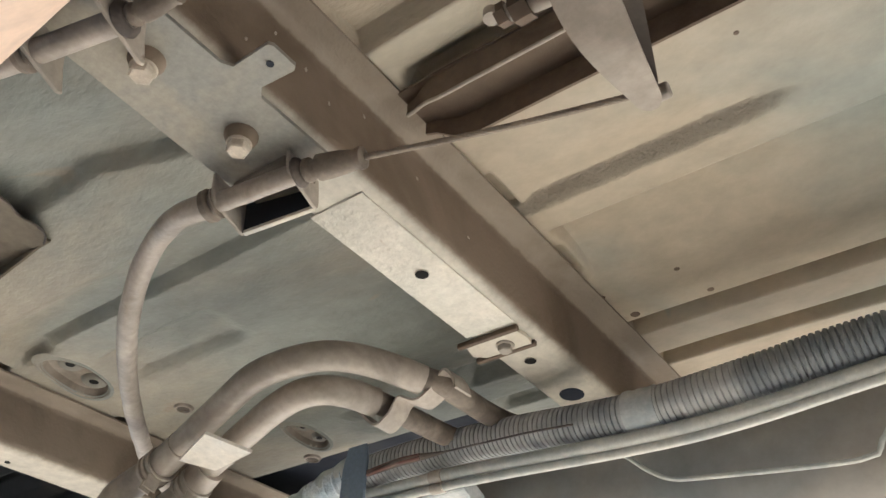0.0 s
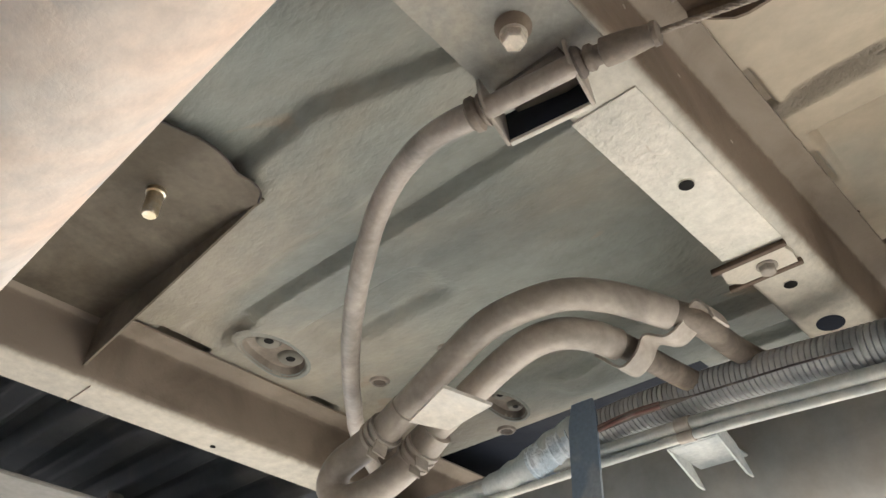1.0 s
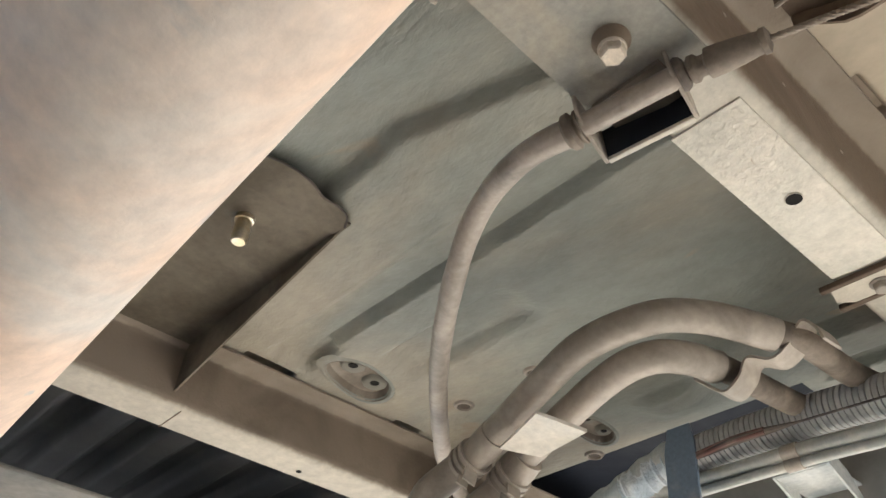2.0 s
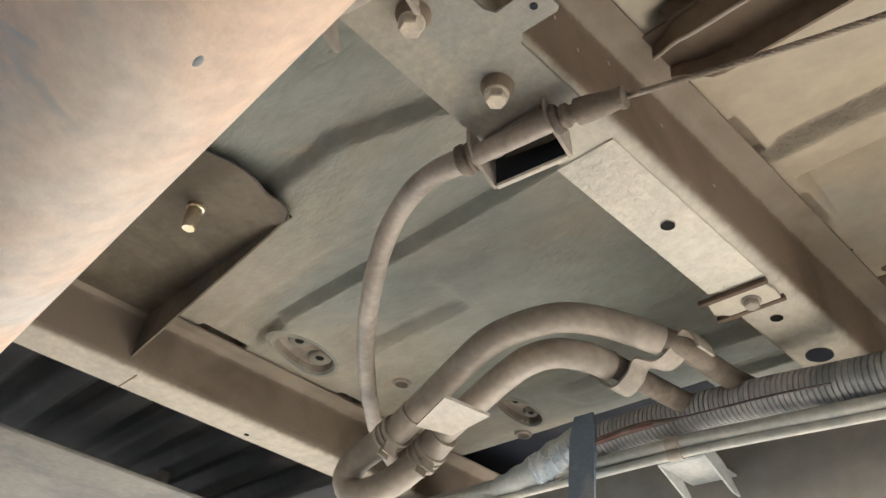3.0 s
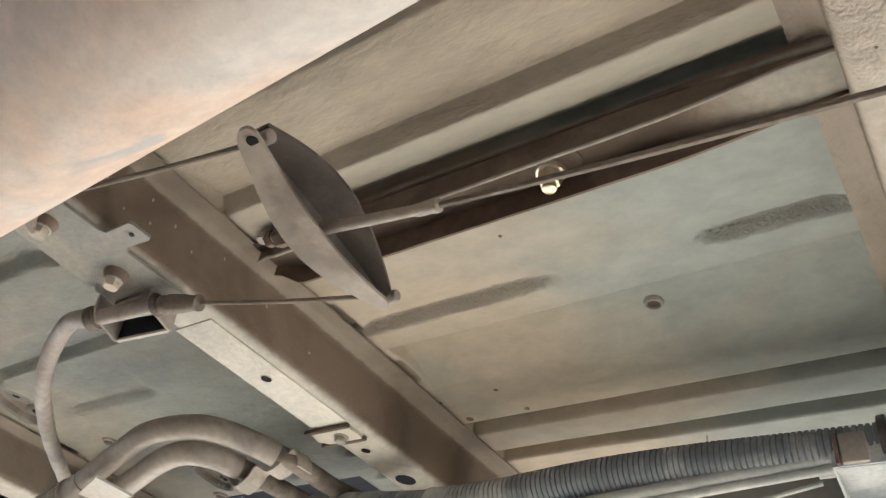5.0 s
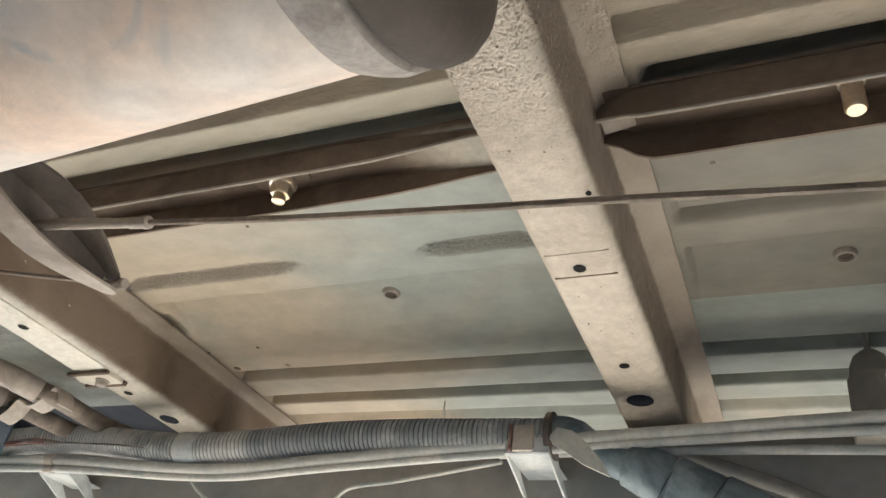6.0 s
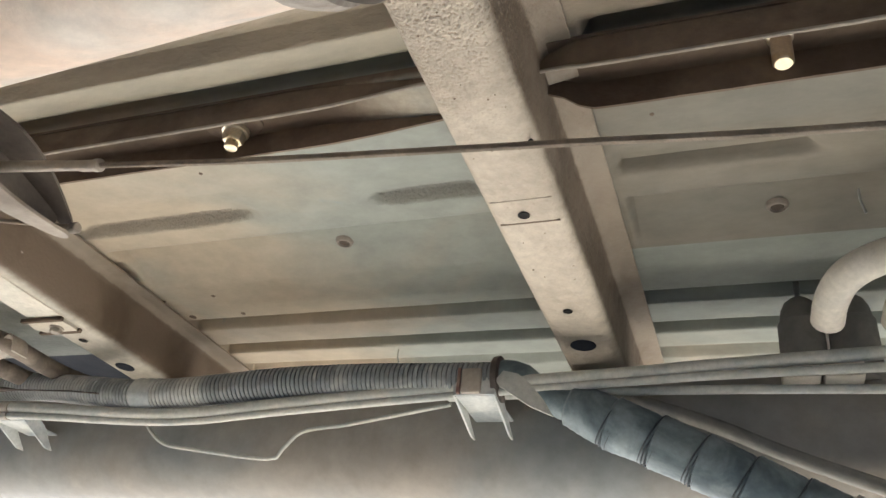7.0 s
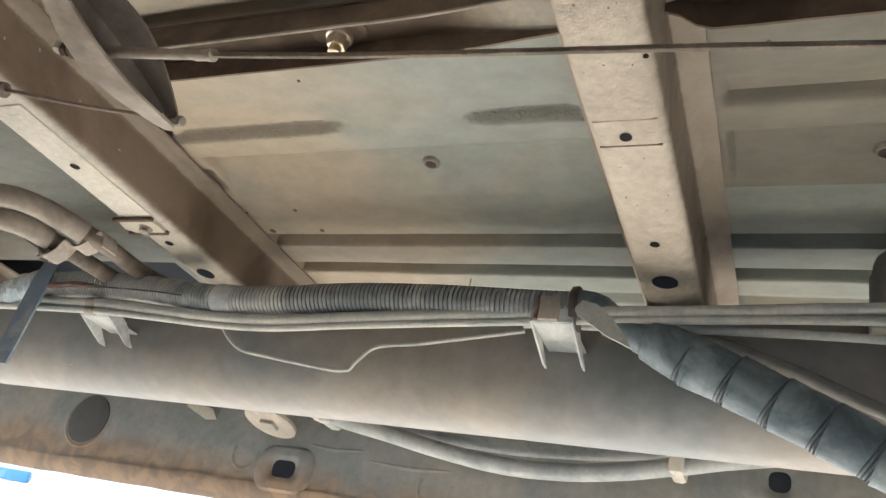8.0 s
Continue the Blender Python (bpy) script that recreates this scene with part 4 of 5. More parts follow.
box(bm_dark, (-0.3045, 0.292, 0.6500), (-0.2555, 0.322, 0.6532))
put(part("shadow_slab", bm_dark, WEB, plate, "dark slab standing in for the shadow above the conduit"), at)
AXIS_TWO = pose(-0.2680, 0.1490, 0.6350, 0, 0, 14)
cable_bracket(AXIS_TWO, True)


def handbrake_cable(m, pts, label, r=0.0090):
    """Conduit that leaves a bracket: ferrule through both end walls, lock rings and the jacket."""
    pts = [tuple(m @ Vector((-0.032, 0, 0)))] + pts
    c = thing("handbrake_cable", label, "cable", pts[0], "handbrake cables")
    at = c.location.copy()
    bm = bmesh.new()
    tube(bm, pts, r, 20, radius=lambda s, i: r + 0.0002 * math.sin(i * 0.9))
    put(part("conduit", bm, CABLE, c), at)
    turn = m @ pose(0, 0, 0, 0, 90, 0)
    for nm, prof, mat_ in (
        ("ferrule", [(-0.036, 0.0068), (-0.030, 0.0072), (0.034, 0.0072), (0.036, 0.0062)], CABLE),
        ("lock_ring", [(-0.042, r), (-0.040, r + 0.0026), (-0.036, r + 0.003), (-0.034, r), (-0.032, r + 0.002), (-0.0306, r + 0.002)], BOOT),
        ("lock_ring", [(0.0302, 0.0100), (0.032, 0.0108), (0.0345, 0.0096), (0.036, 0.0072)], DARKRUB),
    ):
        bm = bmesh.new()
        lathe(bm, prof, turn, 24)
        put(part(nm, bm, mat_, c), at)
    return c, at


hb1, hb1_at = handbrake_cable(AXIS, [(-0.350, 0.287, 0.642), (-0.392, 0.300, 0.654), (-0.428, 0.314, 0.657), (-0.458, 0.328, 0.651), (-0.505, 0.357, 0.642), (-0.569, 0.404, 0.642),
                                     (-0.626, 0.452, 0.642), (-0.688, 0.510, 0.643), (-0.75, 0.575, 0.644), (-0.84, 0.70, 0.648)],
                              "dusty grey-brown handbrake cable conduit curving from its bracket")
hb2, hb2_at = handbrake_cable(AXIS_TWO, [(-0.330, 0.133, 0.634), (-0.42, 0.105, 0.628), (-0.52, 0.07, 0.62), (-0.66, -0.03, 0.62), (-0.82, -0.16, 0.63)],
                              "dusty second handbrake cable conduit above the shaft", 0.0072)


def inner_cable(owner, at, p0, p1, size=1.0):
    """Rubber boot at the conduit's mouth and the thin steel strand to the equaliser."""
    p0, p1 = Vector(p0), Vector(p1)
    d = (p1 - p0).normalized()
    m = Matrix.Translation(p0) @ d.to_track_quat("Z", "Y").to_matrix().to_4x4()
    long = 0.046 * size
    bm = bmesh.new()
    shape = [(0, 0.0058), (0.002, 0.0082), (0.005, 0.0084), (0.007, 0.0062), (0.0105, 0.0062), (0.012, 0.0090), (0.020, 0.0088), (0.030, 0.0080), (0.038, 0.0068), (0.041, 0.0066), (0.0415, 0.0076), (0.0445, 0.0074), (0.046, 0.0040)]
    lathe(bm, [(q * size, r * size) for q, r in shape], m, 24)
    put(part("boot", bm, BOOT, owner, "brown dusty rubber boot"), at)
    way = [p0 + d * (long - 0.002), p0.lerp(p1, 0.6) + Vector((0, 0, -0.002)), p1]
    for k in range(3):
        fine = smooth_path(way, 0.0008)
        turned = [p + Vector((0, math.cos(i * 0.8 + k * 2.094), math.sin(i * 0.8 + k * 2.094))) * 0.0009 for i, p in enumerate(fine)]
        bm = bmesh.new()
        tube(bm, turned, 0.0013, 6, smooth=False)
        put(part("strand", bm, WIRE, owner), at)


inner_cable(hb1, hb1_at, (-0.2440, 0.3016, 0.6398), (-0.019, 0.349, 0.618))
inner_cable(hb2, hb2_at, (-0.233, 0.1575, 0.635), (-0.004, 0.186, 0.622), 0.78)

# equaliser yoke
eq = thing("brake_equaliser", "grey-beige folded steel brake equaliser with pointed ends", "equaliser", (-0.02, 0.27, 0.62))
at = eq.location.copy()


def leaf_edges(u, bulge):
    """Both edges of an equaliser leaf, u running 0 to 1 along it: round ends, one side bowed."""
    cap = math.sqrt(max(0.0, 1 - (max(0.0, abs(2 * u - 1) - 0.90) / 0.10) ** 2))
    sw = math.sin(math.pi * u)
    xc, y = 0.002 - 0.028 * u, 0.167 + 0.188 * u
    thin = 0.0085 - 0.002 * u
    far = thin + bulge * sw if bulge < 0.01 else (bulge - 0.0085) * sw + 0.0050
    return (xc - cap * (thin + 0.0165 * sw ** 1.3), y), (xc + cap * far)


US = [0.5 - 0.5 * math.cos(math.pi * i / 36) for i in range(37)]
def belly(u):
    return 0.011 * math.sin(math.pi * min(1.0, max(0.0, u)))


def strip(bm, rows):
    """Closed bar through rings of four points."""
    for a, b in zip(rows[:-1], rows[1:]):
        for k in range(4):
            bm.faces.new((a[k], a[(k + 1) % 4], b[(k + 1) % 4], b[k]))
    bm.faces.new(rows[0])
    bm.faces.new(rows[-1][::-1])
    return bm


# upper leaf and web coloured darker than the lower leaf to imitate shade
for nm, z, bulge, bow, mat_, lab in (("lower_leaf", 0.611, -0.001, 1.0, LEAFEQ, ""), ("upper_leaf", 0.6195, 0.0178, -2.2, WEB, "upper leaf darkened to imitate shade")):
    bm, rows = bmesh.new(), []
    for u in US[1:-1]:
        if bulge > 0 and u < 0.05:
            continue
        (x, y), xr = leaf_edges(u, bulge)
        zz = z - belly(u) * bow
        rows.append([bm.verts.new(p) for p in ((x, y, zz), (xr, y, zz), (xr, y, zz + 0.0028), (x, y, zz + 0.0028))])
    put(part(nm, strip(bm, rows), mat_, eq, lab), at)
bm, rows = bmesh.new(), []
for u in [q for q in US if 0.06 < q < 0.95]:
    (x, y), _ = leaf_edges(u, 0)
    lo_, hi_ = 0.6125 - belly(u), 0.6200 + belly(u) * 2.2
    rows.append([bm.verts.new(p) for p in ((x + 0.0002, y, lo_), (x + 0.0028, y, lo_), (x + 0.0028, y, hi_), (x + 0.0002, y, hi_))])
put(part("upright_web", strip(bm, rows), WEB, eq, "upright web darkened to imitate shade"), at)
bm = bmesh.new()
lathe(bm, [(0, 0.0042), (0.0007, 0.0042)], down(0.003, 0.1765, 0.6095), 20)
put(part("pin_hole", bm, HOLE, eq, "dark hole in the round end"), at)
for x, y in ((0.004, 0.184), (-0.020, 0.353)):
    bm = bmesh.new()
    lathe(bm, [(-0.004, 0.0040), (-0.003, 0.0048), (0.004, 0.0048), (0.005, 0.0040)], Matrix.Translation((x, y, 0.6195)) @ pose(0, 0, 0, 0, 90, 0), 18)
    put(part("cable_pin", bm, CABLE, eq), at)
bm = bmesh.new()
tube(bm, [(-0.066, 0.262, 0.622), (0.02, 0.275, 0.620), (0.070, 0.280, 0.617)], 0.0044, 14, radius=lambda s, i: 0.0050 - 0.009 * s)
put(part("rod", bm, LEAFST, eq), at)
bm = bmesh.new()
lathe(bm, [(-0.018, 0.0036), (-0.016, 0.0044), (-0.004, 0.0044), (-0.002, 0.0050), (0.002, 0.0050), (0.003, 0.003)], Matrix.Translation((0.070, 0.280, 0.617)) @ pose(0, 0, 0, 0, 96, 0), 16)
put(part("crimp", bm, LEAFST, eq, "dusty crimped ferrule"), at)
bm = bmesh.new()
lathe(bm, [(-0.010, 0.0080), (0.0, 0.0080)], Matrix.Translation((-0.050, 0.264, 0.622)) @ pose(0, 0, 0, 0, 90, 0), 6)
lathe(bm, [(-0.006, 0.0065), (0.0, 0.0065)], Matrix.Translation((-0.062, 0.262, 0.622)) @ pose(0, 0, 0, 0, 90, 0), 6)
put(part("adjuster_nut", bm, CHAN, eq), at)
bm = bmesh.new()
lathe(bm, [(-0.003, 0.0045), (0.003, 0.0045)], Matrix.Translation((-0.070, 0.259, 0.622)), 16)
put(part("rod_eye", bm, LEAFST, eq), at)

# long front strand with its lay of wires
main = thing("pull_cable", "thin twisted steel brake cable under the crossmember", "cable", (0.08, 0.28, 0.616), "handbrake cables")
at = main.location.copy()
P = smooth_path([(0.070, 0.280, 0.617), (0.211, 0.279, 0.599), (0.42, 0.278, 0.578), (0.577, 0.277, 0.562), (1.0, 0.275, 0.53)], 0.0008)
for k in range(6):
    pts = []
    for i, p in enumerate(P):
        a = i * 1.047 + k * math.pi / 3
        pts.append(p + Vector((0, math.cos(a), math.sin(a))) * 0.0012)
    bm = bmesh.new()
    tube(bm, pts, 0.00125, 6, smooth=False)
    put(part("strand", bm, WIRE, main), at)

# ---------------------------------------------------------------- heater hoses with the joining bend
hoses = thing("heater_hose", "pair of thick dusty rubber heater hoses joined by a return bend", "hose", (-0.5, 0.5, 0.6))
at = hoses.location.copy()
P1 = [(-0.349, 0.570, 0.638), (-0.362, 0.546, 0.642), (-0.382, 0.518, 0.646), (-0.404, 0.494, 0.645), (-0.436, 0.479, 0.640), (-0.477, 0.478, 0.637), (-0.528, 0.490, 0.630), (-0.581, 0.499, 0.615), (-0.629, 0.507, 0.601)]
P2 = [(-0.401, 0.566, 0.628), (-0.4045, 0.557, 0.628), (-0.410, 0.542, 0.629), (-0.425, 0.520, 0.628), (-0.449, 0.510, 0.625), (-0.484, 0.513, 0.620), (-0.527, 0.523, 0.613), (-0.574, 0.532, 0.602), (-0.620, 0.538, 0.588)]
for pts in ([(-0.315, 0.745, 0.640), (-0.330, 0.668, 0.634), (-0.338, 0.588, 0.637), (-0.354, 0.560, 0.640)], [(-0.378, 0.745, 0.632), (-0.388, 0.660, 0.628), (-0.398, 0.575, 0.628), (-0.405, 0.552, 0.629)]):
    bm = bmesh.new()
    tube(bm, pts, 0.0112, 20)
    put(part("pipe_end", bm, BOOT, hoses, "brown dusty steel pipe"), at)
for pts in (P1, P2):
    bm = bmesh.new()
    tube(bm, pts, 0.0140, 24)
    put(part("hose", bm, HOSE, hoses), at)
bm = bmesh.new()
U = [(-0.600, 0.503, 0.609), (-0.635, 0.508, 0.598), (-0.672, 0.510, 0.590), (-0.700, 0.508, 0.578), (-0.710, 0.510, 0.560), (-0.697, 0.516, 0.546), (-0.668, 0.525, 0.550), (-0.640, 0.533, 0.564), (-0.612, 0.538, 0.582), (-0.590, 0.536, 0.594)]
tube(bm, U, 0.0157, 24, 0.006)
put(part("return_bend", bm, HOSE, hoses), at)
# spring clips on the bend
def spring_clip(p, d):
    d = Vector(d).normalized()
    m = Matrix.Translation(p) @ d.to_track_quat("Z", "Y").to_matrix().to_4x4()
    bm = bmesh.new()
    for z in (-0.008, 0.0, 0.008):
        lathe(bm, [(z - 0.0025, 0.0165), (z - 0.002, 0.0188), (z + 0.002, 0.0188), (z + 0.0025, 0.0165)], m, 28, close=False)
    clip = put(part("spring_clip", bm, LEAFST, hoses, "dusty steel spring clip"), at)
    bm = bmesh.new()
    box(bm, (-0.007, 0.0175, -0.008), (0.007, 0.034, -0.0065))
    box(bm, (-0.006, 0.0175, 0.004), (0.006, 0.030, 0.0055))
    bm.transform(m @ pose(0, 0, 0, 0, 0, 200))
    ear = part("clip_ear", bm, LEAFST, clip)
    put(ear, at)
    ear.matrix_parent_inverse = Matrix()


spring_clip((-0.640, 0.5085, 0.5965), (-1, 0.1, -0.25))
spring_clip((-0.617, 0.538, 0.580), (-1, 0.1, -0.5))
# pale label sleeve across both
sl = thing("hose_sleeve", "pale painted steel strap holding both heater hoses", "strap", (-0.54, 0.5, 0.58))
sat = sl.location.copy()
bm = bmesh.new()
o = [Vector((-0.514, 0.465, 0.585)), Vector((-0.496, 0.507, 0.578)), Vector((-0.557, 0.517, 0.578)), Vector((-0.583, 0.492, 0.585))]
nrm = Vector((0.2, 0.1, 1)).normalized() * 0.003
lo, hi = [bm.verts.new(p) for p in o], [bm.verts.new(p + nrm) for p in o]
bm.faces.new(lo[::-1])
bm.faces.new(hi)
for i in range(4):
    bm.faces.new((lo[i], lo[(i + 1) % 4], hi[(i + 1) % 4], hi[i]))
put(part("strap_plate", bm, STRAP, sl), sat)

# wavy clamp where the hoses pass under the beam
cl = thing("pipe_clamp", "pale wavy steel clamp over two hoses", "clamp", (-0.36, 0.57, 0.62))
cat = cl.location.copy()
along = Vector((0.10, 0.99, -0.03)).normalized()
wave = smooth_path([(-0.4217, 0.574, 0.6238), (-0.4150, 0.575, 0.6180), (-0.3985, 0.5765, 0.6045), (-0.3840, 0.578, 0.6135), (-0.3745, 0.579, 0.6275), (-0.3560, 0.581, 0.6200),
                    (-0.3406, 0.582, 0.6270), (-0.3265, 0.5836, 0.6435), (-0.3171, 0.5845, 0.6346), (-0.3131, 0.585, 0.6219)], 0.002)
bm = bmesh.new()
rows = []
for i, p in enumerate(wave):
    step = (wave[min(i + 1, len(wave) - 1)] - wave[max(i - 1, 0)]).normalized()
    face = along.cross(step).normalized() * 0.0011
    rows.append([bm.verts.new(p + along * q + face * k) for q, k in ((-0.0115, -1), (0.0105, -1), (0.0105, 1), (-0.0115, 1))])
for a, b in zip(rows[:-1], rows[1:]):
    for k in range(4):
        bm.faces.new((a[k], a[(k + 1) % 4], b[(k + 1) % 4], b[k]))
bm.faces.new(rows[0])
bm.faces.new(rows[-1][::-1])
put(part("wavy_strap", bm, LEAFST, cl), cat)

# clip plate on the middle beam
clip = thing("beam_clip", "beige folded clip bolted to the crossmember", "clip", (-0.27, 0.58, 0.655))
kat = clip.location.copy()
bm = bmesh.new()
slab(bm, [(-0.296, 0.565), (-0.243, 0.565), (-0.241, 0.578), (-0.243, 0.592), (-0.288, 0.592), (-0.300, 0.582)], 0.0042, Matrix.Translation((0, 0, 0.6526)))
put(part("clip_plate", bm, BEAM, clip), kat)
# folds in dark brown to imitate the clip's shaded slots
for y in (0.5625, 0.5935):
    bm = bmesh.new()
    box(bm, (-0.303, y - 0.0026, 0.6515), (-0.240, y + 0.0026, 0.6567), 0.001)
    put(part("folded_edge", bm, CHAN, clip, "folded edge coloured dark brown for its shade"), kat)
bm = bmesh.new()
hex_bolt(bm, -0.264, 0.580, 0.6525, 0.0068, 0.0055, 0.0085, 0.0015)
put(part("bolt", bm, LEAFST, clip), kat)

# ---------------------------------------------------------------- wiring loom and lines along the rail
loom = thing("wiring_loom", "grey split corrugated loom tube running along the rail", "wiring loom", (-0.1, 0.68, 0.6))
lat = loom.location.copy()


def ribbed(bm, pts, r, pitch=0.0054, depth=0.0015, seg=24):
    """Corrugated tube: round ribs with narrow grooves between them."""
    line = smooth_path(pts, 0.002)
    arc_len = [0.0]
    for p, q in zip(line[:-1], line[1:]):
        arc_len.append(arc_len[-1] + (q - p).length)
    out, radii, i, k = [], [], 0, 0
    while k * pitch < arc_len[-1] - pitch:
        for f, dr in ((0.0, -depth), (0.13, -depth), (0.21, 0.0), (0.5, 0.0002), (0.85, 0.0), (0.93, -depth)):
            want = (k + f) * pitch
            while arc_len[i + 1] < want:
                i += 1
            out.append(line[i].lerp(line[i + 1], (want - arc_len[i]) / (arc_len[i + 1] - arc_len[i])))
            radii.append(r + dr)
        k += 1
    return tube(bm, out, r, seg, smooth=False, radius=lambda s, i: radii[i])


LM = [(-0.535, 0.680, 0.618), (-0.450, 0.680, 0.6225), (-0.370, 0.679, 0.621), (-0.300, 0.675, 0.614), (-0.235, 0.671, 0.606), (-0.176, 0.669, 0.6015), (-0.10, 0.669, 0.604), (0.0, 0.672, 0.612), (0.10, 0.676, 0.615), (0.19, 0.680, 0.6145), (0.262, 0.684, 0.6145)]
bm = bmesh.new()
ribbed(bm, LM, 0.0182)
put(part("corrugated_tube", bm, LOOM, loom), lat)
bm = bmesh.new()
tube(bm, [(-0.192, 0.6690, 0.6028), (-0.180, 0.669, 0.6018), (-0.162, 0.669, 0.6015)], 0.0196, 26, 0.004, radius=lambda s, i: 0.0193 + 0.0005 * math.sin(i * 1.9))
put(part("tape_band", bm, TAPELIGHT, loom, "pale faded tape band"), lat)
# dark tube laid on the surface stands in for the open split
bm = bmesh.new()
SLIT = [(-0.512, 0.6640, 0.6080), (-0.480, 0.6640, 0.6115), (-0.450, 0.6640, 0.6140), (-0.420, 0.6637, 0.6128), (-0.390, 0.6630, 0.6110), (-0.340, 0.6605, 0.6078), (-0.290, 0.6570, 0.6040), (-0.240, 0.6530, 0.5980)]
tube(bm, SLIT, 0.004, 10, 0.006, radius=lambda s, i: 0.0010 + 0.0034 * math.sin(math.pi * min(1.0, s / 0.125)))
put(part("open_split", bm, DARKRUB, loom, "dark open split along the tube"), lat)
bm = bmesh.new()
for k, dz in enumerate((-0.0015, 0.0015)):
    tube(bm, [(x, y - 0.0018, z + dz) for x, y, z in SLIT[:4]], 0.0022, 8)
put(part("red_wire", bm, RED, loom, "reddish wires in the open split"), lat)
bm = bmesh.new()
tube(bm, [(-0.66, 0.695, 0.602), (-0.60, 0.685, 0.606), (-0.545, 0.680, 0.618), (-0.520, 0.680, 0.624)], 0.017, 20, radius=lambda s, i: 0.0135 + 0.06 * min(s, 0.10) + 0.0012 * math.sin(i * 1.7))
put(part("taped_joint", bm, TAPELIGHT, loom, "pale blue-grey taped joint"), lat)
bm = bmesh.new()
tube(bm, [(-0.585, 0.682, 0.606), (-0.555, 0.680, 0.612), (-0.528, 0.679, 0.618)], 0.0195, 22, 0.003, radius=lambda s, i: 0.0190 + 0.0022 * noise.noise((s * 160, i * 0.7, 1.0)))
put(part("crumpled_tape", bm, CRUMPLE, loom, "crumpled bluish-white tape"), lat)
bm = bmesh.new()
tube(bm, [(-0.95, 0.70, 0.60), (-0.80, 0.70, 0.598), (-0.655, 0.695, 0.602)], 0.0125, 18)
put(part("tail", bm, LOOM, loom), lat)
bm = bmesh.new()
lathe(bm, [(-0.004, 0.017), (-0.003, 0.024), (0.003, 0.0245), (0.004, 0.017)], Matrix.Translation((0.260, 0.684, 0.6145)) @ pose(0, 0, 0, 0, 90, 0), 28)
put(part("end_ring", bm, DARKRUB, loom), lat)
# hanging strap
bm = bmesh.new()
slab(bm, [(-0.029, -0.03), (0.002, -0.03), (0.005, 0.01), (0.008, 0.105), (0.005, 0.124), (-0.020, 0.124), (-0.026, 0.10), (-0.028, 0.02)], 0.003, pose(-0.498, 0.662, 0.520, 90, 0, 0))
tagged(part("loom_strap", bm, PLASTIC), "blue-grey plastic strap hanging over the loom", "strap")

# wrapped branch
br = thing("wrapped_loom_branch", "dark blue-grey tape-wrapped loom branch sloping off the rail", "wiring loom", (0.45, 0.7, 0.53))
bat = br.location.copy()
BP = [(0.290, 0.690, 0.606), (0.335, 0.696, 0.590), (0.376, 0.700, 0.571), (0.416, 0.702, 0.554), (0.456, 0.702, 0.535), (0.513, 0.702, 0.507), (0.575, 0.702, 0.478), (0.66, 0.70, 0.445)]


def wrap_r(s, i):
    grow = 0.013 + 0.012 * ease(s / 0.09)
    step = ((s + 0.042) % 0.045) / 0.045
    return grow + 0.0024 * (1 - step) - 0.0010 * ease((step - 0.86) / 0.14) + 0.0003 * math.sin(i * 2.1)


bm = bmesh.new()
tube(bm, BP, 0.024, 24, 0.003, radius=wrap_r)
put(part("wrapped_core", bm, TAPE, br), bat)
path = smooth_path(BP, 0.004)
for s in (0.091, 0.136, 0.181, 0.226, 0.271):
    acc, i = 0.0, 0
    while acc < s and i < len(path) - 2:
        acc += (path[i + 1] - path[i]).length
        i += 1
    d = (path[i + 1] - path[i]).normalized()
    m = Matrix.Translation(path[i]) @ d.to_track_quat("Z", "Y").to_matrix().to_4x4() @ pose(0, 0, 0, 9, 6, 0)
    for dz in (-0.0035, 0.0, 0.0035, 0.0065):
        bm = bmesh.new()
        lathe(bm, [(dz - 0.0008, 0.0258), (dz, 0.0270), (dz + 0.0008, 0.0258)], m, 30, close=False)
        put(part("binding_thread", bm, THREAD, br), bat)
bm = bmesh.new()
slab(bm, [(0.262, 0.606), (0.266, 0.600), (0.300, 0.577), (0.324, 0.566), (0.314, 0.583), (0.300, 0.600), (0.286, 0.612), (0.270, 0.616)], 0.003, Matrix.Translation((0, 0.668, 0)) @ pose(0, 0, 0, 90, 0, 0))
put(part("tape_flap", bm, LINE, br, "pale pointed tape flap"), bat)
bm = bmesh.new()
tube(bm, [(0.258, 0.685, 0.616), (0.268, 0.686, 0.619), (0.285, 0.687, 0.616), (0.300, 0.690, 0.604)], 0.018, 18, radius=lambda s, i: 0.0185 - 0.10 * min(s, 0.05))
put(part("tape_root", bm, TAPE, br), bat)
bm = bmesh.new()
lathe(bm, [(-0.004, 0.0265), (0.004, 0.0272)], Matrix.Translation((0.505, 0.700, 0.511)) @ Vector((0.9, 0, -0.45)).to_track_quat("Z", "Y").to_matrix().to_4x4() @ Matrix.Diagonal((0.35, 1, 1, 1)), 20)
put(part("red_mark", bm, RED, br), bat)
bm = bmesh.new()
ribbed(bm, [(0.572, 0.699, 0.478), (0.66, 0.697, 0.443), (0.80, 0.695, 0.395)], 0.0286, 0.0075, 0.0020)
put(part("corrugated_end", bm, LINE, br, "pale corrugated tube beyond the tape"), bat)
# sloping strip behind the branch
bm = bmesh.new()
tube(bm, [(0.335, 0.735, 0.622), (0.373, 0.738, 0.616), (0.466, 0.740, 0.584), (0.547, 0.740, 0.548), (0.70, 0.74, 0.49)], 0.0075, 14)
tagged(part("sloping_line", bm, TANK), "grey coated line sloping down the rail face", "pipe", "rail lines")

